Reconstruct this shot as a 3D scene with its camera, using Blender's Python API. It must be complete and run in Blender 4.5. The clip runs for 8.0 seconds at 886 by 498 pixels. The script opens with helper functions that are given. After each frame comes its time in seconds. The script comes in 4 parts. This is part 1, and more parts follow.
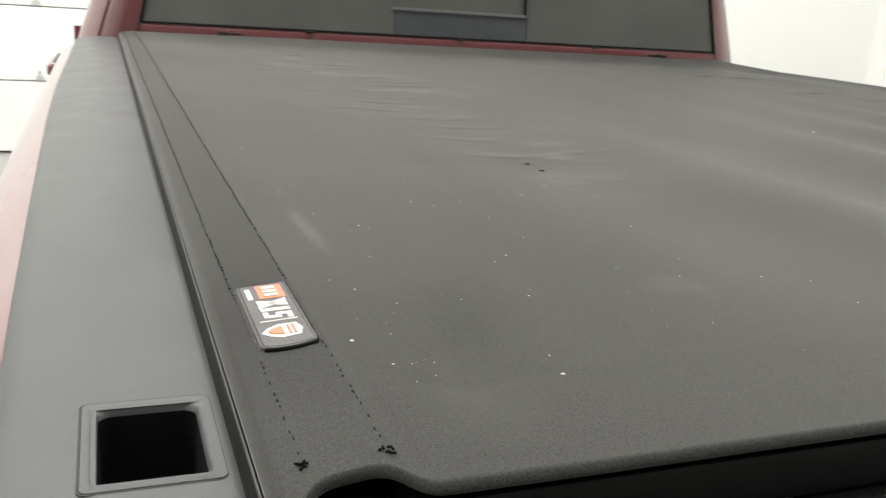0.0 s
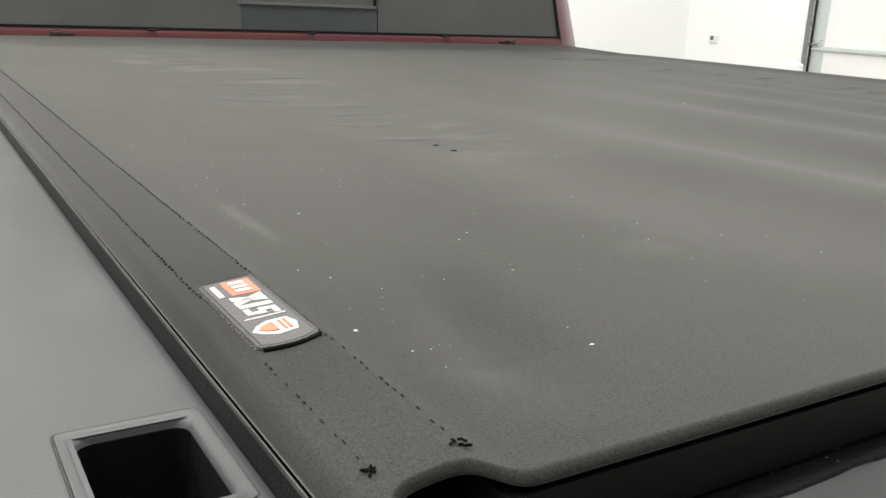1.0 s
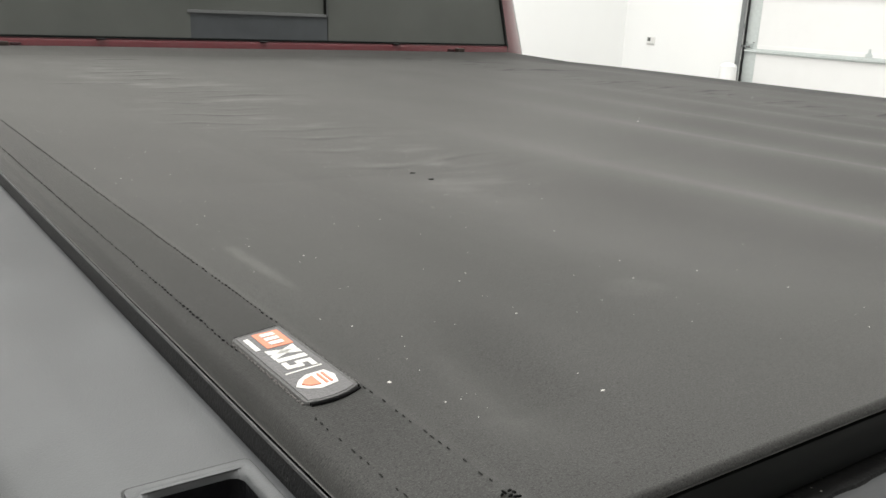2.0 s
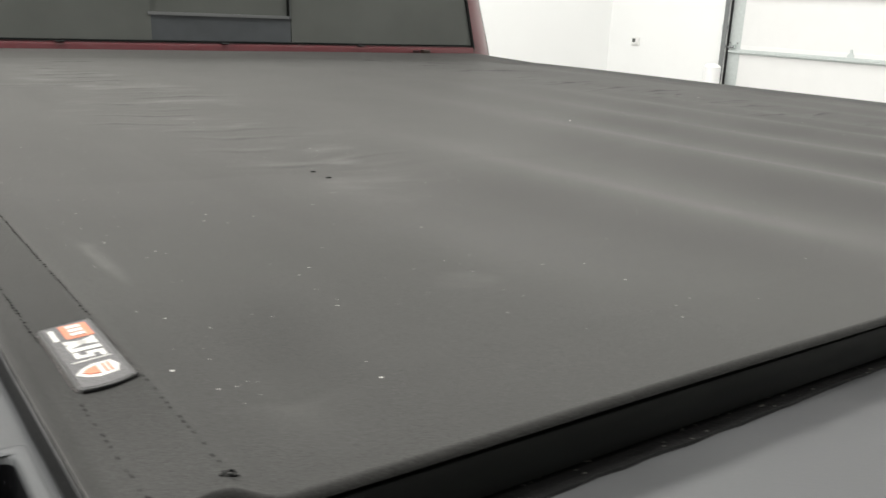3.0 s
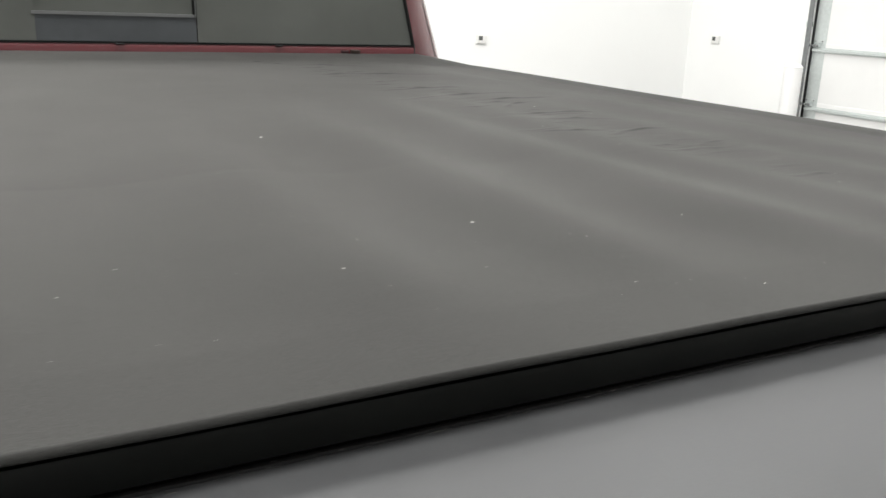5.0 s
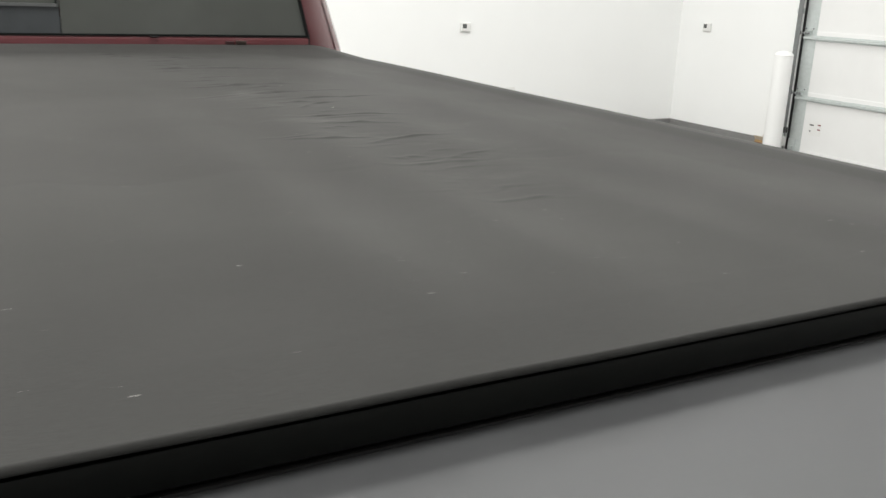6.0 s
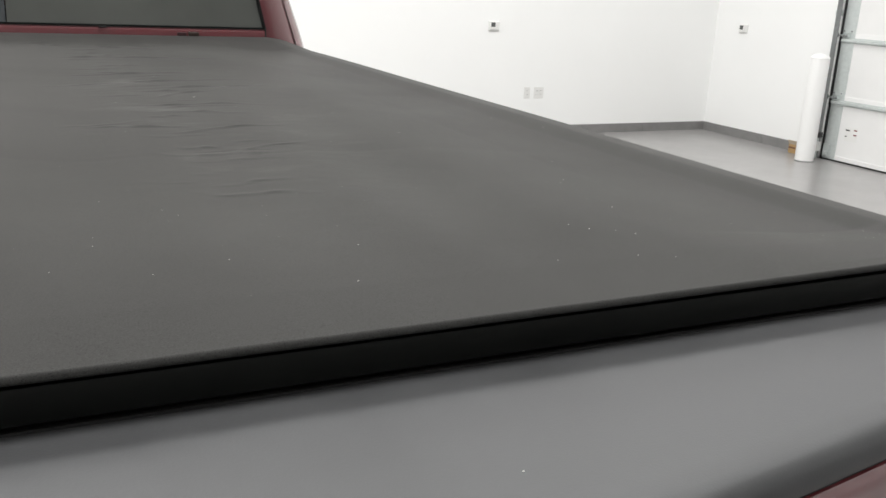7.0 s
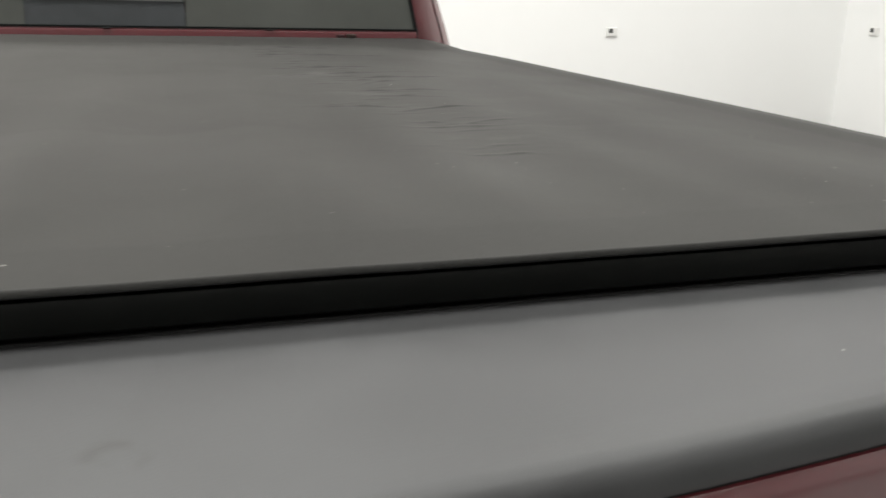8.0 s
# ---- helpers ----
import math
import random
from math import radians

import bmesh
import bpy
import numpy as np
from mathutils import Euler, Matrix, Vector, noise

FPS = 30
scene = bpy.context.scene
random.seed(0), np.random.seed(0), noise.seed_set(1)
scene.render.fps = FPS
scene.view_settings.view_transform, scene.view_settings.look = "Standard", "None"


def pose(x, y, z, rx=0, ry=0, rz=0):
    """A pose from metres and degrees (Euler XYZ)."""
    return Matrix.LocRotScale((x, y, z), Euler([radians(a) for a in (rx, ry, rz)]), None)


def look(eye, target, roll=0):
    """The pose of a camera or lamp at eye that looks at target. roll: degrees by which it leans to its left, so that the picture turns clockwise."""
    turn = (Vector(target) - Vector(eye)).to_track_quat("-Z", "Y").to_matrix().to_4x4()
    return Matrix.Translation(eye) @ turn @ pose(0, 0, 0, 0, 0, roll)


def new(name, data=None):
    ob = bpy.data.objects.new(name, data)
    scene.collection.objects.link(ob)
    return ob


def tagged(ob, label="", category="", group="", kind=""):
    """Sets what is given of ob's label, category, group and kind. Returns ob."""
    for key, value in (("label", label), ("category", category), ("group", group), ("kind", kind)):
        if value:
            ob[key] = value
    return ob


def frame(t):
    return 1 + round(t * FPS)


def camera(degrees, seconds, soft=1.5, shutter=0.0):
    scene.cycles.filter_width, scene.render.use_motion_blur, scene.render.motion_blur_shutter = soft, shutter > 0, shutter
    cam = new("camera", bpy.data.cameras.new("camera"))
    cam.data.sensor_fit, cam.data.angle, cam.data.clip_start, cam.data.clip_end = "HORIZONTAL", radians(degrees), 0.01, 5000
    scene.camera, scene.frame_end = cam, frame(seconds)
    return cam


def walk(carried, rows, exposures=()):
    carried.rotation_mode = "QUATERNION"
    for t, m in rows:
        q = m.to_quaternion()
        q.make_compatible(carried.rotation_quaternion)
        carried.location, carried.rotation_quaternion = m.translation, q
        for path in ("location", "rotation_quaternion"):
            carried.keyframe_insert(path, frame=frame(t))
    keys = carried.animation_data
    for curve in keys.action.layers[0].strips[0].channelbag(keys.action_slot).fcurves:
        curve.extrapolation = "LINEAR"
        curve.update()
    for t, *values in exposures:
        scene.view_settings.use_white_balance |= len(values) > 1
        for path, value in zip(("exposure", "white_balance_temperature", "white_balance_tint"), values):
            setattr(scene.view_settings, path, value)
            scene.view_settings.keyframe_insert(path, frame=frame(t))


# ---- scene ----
cam = camera(53.2, 8.0, soft=1.45, shutter=0.3)
PATH = [
    (0, (-0.798, -0.172, 1.488), (-0.093, 1.618, 0.941), 4.1),
    (0.5, (-0.823, -0.143, 1.478), (0.109, 1.542, 0.938), 4.3),
    (1, (-0.831, -0.132, 1.472), (0.181, 1.508, 0.937), 2.5),
    (1.2, (-0.837, -0.125, 1.471), (0.201, 1.499, 0.938), 2.6),
    (2.3, (-0.867, -0.143, 1.501), (0.277, 1.41, 0.971), 2.7),
    (2.5, (-0.856, -0.151, 1.498), (0.297, 1.396, 0.97), 2.6),
    (3, (-0.813, -0.181, 1.498), (0.323, 1.378, 0.97), 2.7),
    (3.5, (-0.715, -0.233, 1.508), (0.314, 1.397, 0.977), 2.1),
    (4, (-0.573, -0.27, 1.512), (0.389, 1.4, 0.978), 2.1),
    (4.5, (-0.465, -0.286, 1.514), (0.479, 1.394, 0.978), 2.2),
    (4.7, (-0.412, -0.272, 1.512), (0.532, 1.408, 0.976), 2.3),
    (5.8, (-0.113, -0.262, 1.518), (0.814, 1.419, 0.954), 2.2),
    (6, (-0.028, -0.27, 1.522), (0.891, 1.413, 0.955), 2.2),
    (6.5, (0.132, -0.283, 1.515), (1.019, 1.418, 0.948), 2.1),
    (7, (0.19, -0.316, 1.515), (1.02, 1.411, 0.943), 2.7),
    (7.5, (0.158, -0.31, 1.497), (0.931, 1.447, 0.934), 2.4),
    (8, (0.074, -0.351, 1.492), (0.687, 1.468, 0.932), 1.6),
]
walk(cam, [(t, look(eye, target, roll)) for t, eye, target, roll in PATH],
     exposures=[(0.0, 0.06, 6660, 8.5), (1.0, 0.05, 6580, 9), (2.5, 0.02, 6500, 9.5), (3.0, 0.03, 6530, 9.5), (3.5, 0.06, 6530, 9.5), (4.0, 0.11, 6480, 10),
                (4.7, 0.14, 6450, 10.5), (6.0, -0.12, 6480, 9.5), (6.5, -0.11, 6460, 10), (7.0, -0.10, 6430, 11.5), (7.5, -0.10, 6480, 11), (8.0, -0.13, 6580, 10)])

# ---------------------------------------------------------------- light
world = bpy.data.worlds.new("shop_air")
scene.world = world
world.use_nodes = True
world.node_tree.nodes["Background"].inputs[0].default_value = (0.9, 0.95, 1.0, 1)
world.node_tree.nodes["Background"].inputs[1].default_value = 0.02

CEILING = 6.2
LAMP_WATTS = 168.0
LAMP_LONG, LAMP_WIDE = 3.6, 1.3
LAMP_ROWS = [(4.6, 1.30), (0.8, 0.85), (-3.4, 0.30)]      # place along the shop, share of the light
LAMP_SPOTS = [(x, y, share * side) for y, share in LAMP_ROWS for x, side in ((-4.4, 1.28), (0.0, 1.05), (4.4, 0.82))]


def panel_lamp(x, y, share):
    data = bpy.data.lights.new("panel_light", "AREA")
    data.shape, data.size, data.size_y = "RECTANGLE", LAMP_LONG, LAMP_WIDE
    data.energy, data.color = LAMP_WATTS * share, (1.0, 0.996, 0.966)
    ob = new("panel_light", data)
    ob.matrix_world = pose(x, y, CEILING - 0.09, 0, 0, 0)
    return ob


for sx, sy, share in LAMP_SPOTS:
    panel_lamp(sx, sy, share)


# ---------------------------------------------------------------- materials
def material(name, colour, rough=0.5, metal=0.0, spec=0.5, coat=0.0, grain=0.0, grain_size=400.0,
             vary=0.0, vary_size=6.0, rough_vary=0.0):
    """A plain surface with fine relief (grain) and slow changes of tone and gloss (vary, rough_vary)."""
    m = bpy.data.materials.new(name)
    m.use_nodes = True
    nt = m.node_tree
    b = nt.nodes["Principled BSDF"]
    b.inputs["Base Color"].default_value = (*colour, 1)
    b.inputs["Roughness"].default_value = rough
    b.inputs["Metallic"].default_value = metal
    b.inputs["Specular IOR Level"].default_value = spec
    b.inputs["Coat Weight"].default_value = coat
    b.inputs["Coat Roughness"].default_value = 0.05
    b.inputs["Coat IOR"].default_value = 1.85
    tc = nt.nodes.new("ShaderNodeTexCoord")
    if vary or rough_vary:
        n = nt.nodes.new("ShaderNodeTexNoise")
        n.inputs["Scale"].default_value = vary_size
        n.inputs["Detail"].default_value = 6
        n.inputs["Roughness"].default_value = 0.6
        nt.links.new(tc.outputs["Object"], n.inputs["Vector"])
        if vary:
            r = nt.nodes.new("ShaderNodeMapRange")
            r.inputs["From Min"].default_value, r.inputs["From Max"].default_value = 0.25, 0.75
            r.inputs["To Min"].default_value, r.inputs["To Max"].default_value = 1 - vary, 1 + vary
            nt.links.new(n.outputs["Fac"], r.inputs["Value"])
            mul = nt.nodes.new("ShaderNodeVectorMath")
            mul.operation = "SCALE"
            mul.inputs[0].default_value = colour
            nt.links.new(r.outputs["Result"], mul.inputs["Scale"])
            nt.links.new(mul.outputs["Vector"], b.inputs["Base Color"])
        if rough_vary:
            r = nt.nodes.new("ShaderNodeMapRange")
            r.inputs["From Min"].default_value, r.inputs["From Max"].default_value = 0.25, 0.75
            r.inputs["To Min"].default_value, r.inputs["To Max"].default_value = rough - rough_vary, rough + rough_vary
            nt.links.new(n.outputs["Fac"], r.inputs["Value"])
            nt.links.new(r.outputs["Result"], b.inputs["Roughness"])
    if grain:
        n2 = nt.nodes.new("ShaderNodeTexNoise")
        n2.inputs["Scale"].default_value = grain_size
        n2.inputs["Detail"].default_value = 3
        nt.links.new(tc.outputs["Object"], n2.inputs["Vector"])
        bump = nt.nodes.new("ShaderNodeBump")
        bump.inputs["Strength"].default_value = grain
        bump.inputs["Distance"].default_value = 1.0 / grain_size
        nt.links.new(n2.outputs["Fac"], bump.inputs["Height"])
        nt.links.new(bump.outputs["Normal"], b.inputs["Normal"])
    return m


WALL = material("white_wall_paint", (0.895, 0.90, 0.89), 0.55, spec=0.3, grain=0.08, grain_size=160, vary=0.012, vary_size=1.2)
# made-up grey for the unseen south wall, to dim light from behind
GREYWALL = material("grey_dimming_wall", (0.28, 0.28, 0.28), 0.6, grain=0.08, grain_size=160, vary=0.02, vary_size=1.2)
CEIL = material("white_ceiling", (0.8, 0.8, 0.79), 0.8, vary=0.01)
FLOOR = material("grey_epoxy_floor", (0.295, 0.288, 0.283), 0.25, grain=0.05, grain_size=40, vary=0.05, vary_size=2.0, rough_vary=0.02)
BASE = material("dark_grey_baseboard", (0.215, 0.212, 0.209), 0.35, vary=0.14, vary_size=5)
DOORPANEL = material("white_door_steel", (0.80, 0.80, 0.79), 0.4, grain=0.12, grain_size=260, vary=0.015)
GALV = material("galvanised_steel", (0.58, 0.62, 0.61), 0.42, metal=0.45, vary=0.10, vary_size=30, rough_vary=0.08)
# darker copy of the galvanised steel, for tracks, rollers and bolts
GALV_DARK = material("dark_galvanised_steel", (0.22, 0.23, 0.23), 0.45, metal=0.7, vary=0.2, vary_size=30, rough_vary=0.08)
DARKGAP = material("dark_rubber_seal", (0.02, 0.02, 0.02), 0.7)
PLASTIC_WHITE = material("white_plastic", (0.78, 0.78, 0.76), 0.35)
SCREEN = material("grey_display", (0.10, 0.105, 0.10), 0.2)
BOLLARD = material("white_bollard_sleeve", (0.84, 0.84, 0.83), 0.3, grain=0.05, grain_size=60)
CARD = material("tan_cardboard", (0.42, 0.27, 0.12), 0.8, vary=0.15, vary_size=40)
CARD_PALE = material("pale_cardboard", (0.50, 0.42, 0.32), 0.8, vary=0.12, vary_size=40)
CARD_DARK = material("brown_tape", (0.16, 0.07, 0.03), 0.5, vary=0.1, vary_size=40)
INK_DULL = material("dull_red_ink", (0.20, 0.04, 0.05), 0.5)
INK_BLACK = material("black_ink", (0.03, 0.03, 0.03), 0.5)
RED = material("cherry_red_paint", (0.125, 0.017, 0.023), 0.42, coat=1.0, vary=0.05, vary_size=8)
CAP = material("grey_textured_plastic", (0.061, 0.0637, 0.0658), 0.42, spec=0.45, grain=0.18, grain_size=1500, vary=0.26, vary_size=17, rough_vary=0.06)
GATECAP = material("smooth_grey_plastic", (0.0685, 0.0698, 0.0718), 0.46, spec=0.35, grain=0.06, grain_size=900, vary=0.13, vary_size=16, rough_vary=0.05)
SEAL = material("grained_edge_rubber", (0.007, 0.007, 0.0073), 0.6, spec=0.15, grain=0.3, grain_size=800, vary=0.5, vary_size=420)
SCRATCH = material("scratched_plastic", (0.045, 0.045, 0.044), 0.7)
BEAD = material("pale_edge_bead", (0.055, 0.055, 0.055), 0.45, vary=0.5, vary_size=60)
POCKET = material("pocket_plastic", (0.006, 0.006, 0.007), 0.6, spec=0.2, grain=0.2, grain_size=700)
BLACK = material("black_anodised_rail", (0.0055, 0.0062, 0.0054), 0.5, spec=0.16, vary=0.3, vary_size=25)
RUBBER = material("black_rubber_seal", (0.008, 0.008, 0.008), 0.7, spec=0.2, grain=0.3, grain_size=500)
THREAD = material("black_thread", (0.004, 0.004, 0.004), 0.9, spec=0.1)
THREAD_WORN = material("worn_grey_thread", (0.021, 0.021, 0.020), 0.9, spec=0.15)
THREAD_PALE = material("pale_worn_thread", (0.16, 0.15, 0.145), 0.9, spec=0.15)
TYRE = material("tyre_rubber", (0.02, 0.02, 0.02), 0.8, grain=0.2, grain_size=80)
RIM = material("alloy_rim", (0.5, 0.5, 0.51), 0.3, metal=0.9, vary=0.05)
UNDER = material("dark_chassis", (0.02, 0.02, 0.02), 0.8)
LINING = material("dark_cab_lining", (0.035, 0.035, 0.035), 0.9)
HOLE = material("dark_red_recess", (0.03, 0.004, 0.006), 0.6)
CLIP = material("brown_steel_clip", (0.055, 0.038, 0.032), 0.45, metal=0.4)
DUST = material("pale_dust", (0.62, 0.61, 0.57), 0.9)
CRUMB = material("grey_crumbs", (0.12, 0.116, 0.105), 0.9, vary=0.5, vary_size=300)
PATCH = material("patch_backing", (0.082, 0.079, 0.080), 0.5, grain=0.3, grain_size=900)
PATCH_EDGE = material("patch_edge", (0.048, 0.047, 0.046), 0.5, vary=0.5, vary_size=600)
ORANGE = material("orange_print", (0.60, 0.19, 0.105), 0.5, vary=0.12, vary_size=300)
WHITE_PRINT = material("white_print", (0.58, 0.57, 0.54), 0.5, vary=0.08, vary_size=300)
LED = material("lamp_housing", (0.8, 0.8, 0.8), 0.4)


def add_smear(m, at, radius, wide, dark):
    """A faint dried ring of dirt on a surface, at a place in its own coordinates."""
    nt = m.node_tree
    b = nt.nodes["Principled BSDF"]
    old = b.inputs["Base Color"].links[0].from_socket
    tc = nt.nodes.new("ShaderNodeTexCoord")
    n = nt.nodes.new("ShaderNodeTexNoise")
    n.inputs["Scale"].default_value, n.inputs["Detail"].default_value = 70, 4
    nt.links.new(tc.outputs["Object"], n.inputs["Vector"])
    off = nt.nodes.new("ShaderNodeVectorMath")
    off.operation = "DISTANCE"
    off.inputs[1].default_value = at
    nt.links.new(tc.outputs["Object"], off.inputs[0])
    band = nt.nodes.new("ShaderNodeMath")
    band.operation = "SUBTRACT"
    nt.links.new(off.outputs["Value"], band.inputs[0])
    band.inputs[1].default_value = radius
    size = nt.nodes.new("ShaderNodeMath")
    size.operation = "ABSOLUTE"
    nt.links.new(band.outputs[0], size.inputs[0])
    ring = nt.nodes.new("ShaderNodeMapRange")
    ring.inputs["From Max"].default_value = wide
    ring.inputs["To Min"].default_value, ring.inputs["To Max"].default_value = 1.0, 0.0
    nt.links.new(size.outputs[0], ring.inputs["Value"])
    cut = nt.nodes.new("ShaderNodeMapRange")
    cut.inputs["From Min"].default_value, cut.inputs["From Max"].default_value = 0.46, 0.60
    cut.inputs["To Max"].default_value = dark
    nt.links.new(n.outputs["Fac"], cut.inputs["Value"])
    both = nt.nodes.new("ShaderNodeMath")
    both.operation = "MULTIPLY"
    nt.links.new(ring.outputs["Result"], both.inputs[0])
    nt.links.new(cut.outputs["Result"], both.inputs[1])
    mix = nt.nodes.new("ShaderNodeMix")
    mix.data_type = "RGBA"
    nt.links.new(both.outputs[0], mix.inputs[0])
    nt.links.new(old, mix.inputs[6])
    mix.inputs[7].default_value = (0.030, 0.029, 0.026, 1)
    nt.links.new(mix.outputs[2], b.inputs["Base Color"])


add_smear(GATECAP, (0.058, -0.099 - 2.4, 1.357), 0.0075, 0.0055, 0.45)


def tinted_glass():
    m = bpy.data.materials.new("privacy_glass")
    m.use_nodes = True
    nt = m.node_tree
    nt.nodes.clear()
    out = nt.nodes.new("ShaderNodeOutputMaterial")
    clear = nt.nodes.new("ShaderNodeBsdfTransparent")
    clear.inputs[0].default_value = (0.10, 0.11, 0.105, 1)
    gloss = nt.nodes.new("ShaderNodeBsdfGlossy")
    gloss.inputs["Roughness"].default_value = 0.03
    fr = nt.nodes.new("ShaderNodeFresnel")
    fr.inputs[0].default_value = 1.5
    mix = nt.nodes.new("ShaderNodeMixShader")
    nt.links.new(fr.outputs[0], mix.inputs[0])
    nt.links.new(clear.outputs[0], mix.inputs[1])
    nt.links.new(gloss.outputs[0], mix.inputs[2])
    # a diffuse share paints in light that the panes reflect and let through
    diffuse_lift = nt.nodes.new("ShaderNodeBsdfDiffuse")
    diffuse_lift.inputs[0].default_value = (0.46, 0.48, 0.445, 1)
    # mixes that brightening share in, mottled by noise
    dusty = nt.nodes.new("ShaderNodeMixShader")
    tc = nt.nodes.new("ShaderNodeTexCoord")
    n = nt.nodes.new("ShaderNodeTexNoise")
    n.inputs["Scale"].default_value, n.inputs["Detail"].default_value = 4, 5
    r = nt.nodes.new("ShaderNodeMapRange")
    r.inputs["From Min"].default_value, r.inputs["From Max"].default_value = 0.3, 0.7
    r.inputs["To Min"].default_value, r.inputs["To Max"].default_value = 0.235, 0.305
    nt.links.new(tc.outputs["Object"], n.inputs["Vector"])
    nt.links.new(n.outputs["Fac"], r.inputs["Value"])
    nt.links.new(r.outputs["Result"], dusty.inputs[0])
    nt.links.new(mix.outputs[0], dusty.inputs[1])
    nt.links.new(diffuse_lift.outputs[0], dusty.inputs[2])
    nt.links.new(dusty.outputs[0], out.inputs[0])
    return m


GLASS = tinted_glass()


# long ridges that run with the bed: place, height, width of the slack and of the steep side, lean
RIDGES = [(-0.575, 0.0028, 0.075, 0.050, 0.02), (-0.365, 0.0058, 0.060, 0.042, 0.02), (-0.150, 0.0064, 0.056, 0.042, 0.05), (0.000, 0.0056, 0.050, 0.038, 0.06),
          (0.152, 0.0052, 0.050, 0.038, 0.05), (0.270, 0.0034, 0.042, 0.032, 0.05), (0.395, 0.0018, 0.044, 0.032, 0.03), (0.500, 0.0014, 0.044, 0.030, 0.02)]


def cover_vinyl():
    """Black grained vinyl, dulled by dust, with pale scuffs where the sheet creases."""
    m = material("black_grained_vinyl", (0.03, 0.03, 0.028), 0.40, spec=0.03)
    nt = m.node_tree
    b = nt.nodes["Principled BSDF"]
    tc = nt.nodes.new("ShaderNodeTexCoord")

    def tex(scale, detail, stretch=(1, 1, 1), rough=0.55):
        mp = nt.nodes.new("ShaderNodeMapping")
        mp.inputs["Scale"].default_value = stretch
        nt.links.new(tc.outputs["Object"], mp.inputs["Vector"])
        n = nt.nodes.new("ShaderNodeTexNoise")
        n.inputs["Scale"].default_value, n.inputs["Detail"].default_value = scale, detail
        n.inputs["Roughness"].default_value = rough
        nt.links.new(mp.outputs[0], n.inputs["Vector"])
        return n.outputs["Fac"]

    def ramp(v, a, b0, lo, hi):
        r = nt.nodes.new("ShaderNodeMapRange")
        r.inputs["From Min"].default_value, r.inputs["From Max"].default_value = a, b0
        r.inputs["To Min"].default_value, r.inputs["To Max"].default_value = lo, hi
        nt.links.new(v, r.inputs["Value"])
        return r.outputs["Result"]

    def math_node(op, a, c):
        n = nt.nodes.new("ShaderNodeMath")
        n.operation = op
        for k, v in enumerate((a, c)):
            if isinstance(v, (int, float)):
                n.inputs[k].default_value = v
            else:
                nt.links.new(v, n.inputs[k])
        return n.outputs[0]

    def mixed(fac, a, c):
        n = nt.nodes.new("ShaderNodeMix")
        n.data_type = "RGBA"
        nt.links.new(fac, n.inputs[0])
        for k, v in ((6, a), (7, c)):
            if isinstance(v, tuple):
                n.inputs[k].default_value = (*v, 1)
            else:
                nt.links.new(v, n.inputs[k])
        return n.outputs[2]

    sep = nt.nodes.new("ShaderNodeSeparateXYZ")
    nt.links.new(tc.outputs["Object"], sep.inputs[0])
    tone = ramp(tex(3.5, 6), 0.3, 0.7, 0.0, 1.0)
    base = mixed(tone, (0.0360, 0.0359, 0.0345), (0.0480, 0.0478, 0.0459))
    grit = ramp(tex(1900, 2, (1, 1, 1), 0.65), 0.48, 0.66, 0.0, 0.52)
    # dust grit thins to the right: that side's lower brightness painted in
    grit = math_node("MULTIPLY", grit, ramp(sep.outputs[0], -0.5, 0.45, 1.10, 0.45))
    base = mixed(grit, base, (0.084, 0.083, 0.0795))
    pits = ramp(tex(1500, 2, (1, 1, 1), 0.6), 0.36, 0.44, 0.45, 0.0)
    base = mixed(pits, base, (0.009, 0.009, 0.0083))
    # dry streaks over the creased zones of the sheet
    streak = ramp(tex(13, 6, (0.8, 2.0, 1), 0.66), 0.53, 0.72, 0.0, 1.0)

    def zone(x0, wx, y0, wy):
        dx = math_node("DIVIDE", math_node("SUBTRACT", sep.outputs[0], x0), wx)
        dy = math_node("DIVIDE", math_node("SUBTRACT", sep.outputs[1], y0 - 0.91), wy)
        d = math_node("ADD", math_node("MULTIPLY", dx, dx), math_node("MULTIPLY", dy, dy))
        return ramp(d, 0.1, 1.0, 1.0, 0.0)

    scuff = math_node("MULTIPLY", streak, math_node("MAXIMUM", zone(-0.485, 0.13, 0.95, 0.75), math_node("MULTIPLY", zone(0.36, 0.15, 0.75, 0.65), 0.45)))
    base = mixed(math_node("MULTIPLY", scuff, 0.48), base, (0.22, 0.216, 0.207))
    rub = math_node("MULTIPLY", zone(-0.711, 0.006, 0.24, 0.065), ramp(tex(60, 4, (1, 0.4, 1)), 0.40, 0.66, 0.0, 0.20))
    base = mixed(rub, base, (0.24, 0.235, 0.225))
    blot = math_node("MULTIPLY", zone(-0.582, 0.019, 0.115, 0.015), ramp(tex(45, 4), 0.35, 0.65, 0.02, 0.18))
    base = mixed(blot, base, (0.2, 0.195, 0.19))
    # woven ribs across the hem
    rib = math_node("SINE", math_node("MULTIPLY", math_node("ADD", sep.outputs[1], math_node("MULTIPLY", sep.outputs[0], 0.12)), 6200.0), 0.0)
    hem = math_node("MULTIPLY", ramp(sep.outputs[0], -0.7365, -0.7345, 1.0, 0.0), ramp(sep.outputs[1], -0.88, -0.80, 0.0, 1.0))
    weave = math_node("MULTIPLY", hem, ramp(rib, -1.0, 1.0, 0.55, 0.16))
    base = mixed(weave, base, (0.005, 0.005, 0.0047))
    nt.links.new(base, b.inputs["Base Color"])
    rg = ramp(tex(5, 6), 0.3, 0.7, 0.50, 0.60)
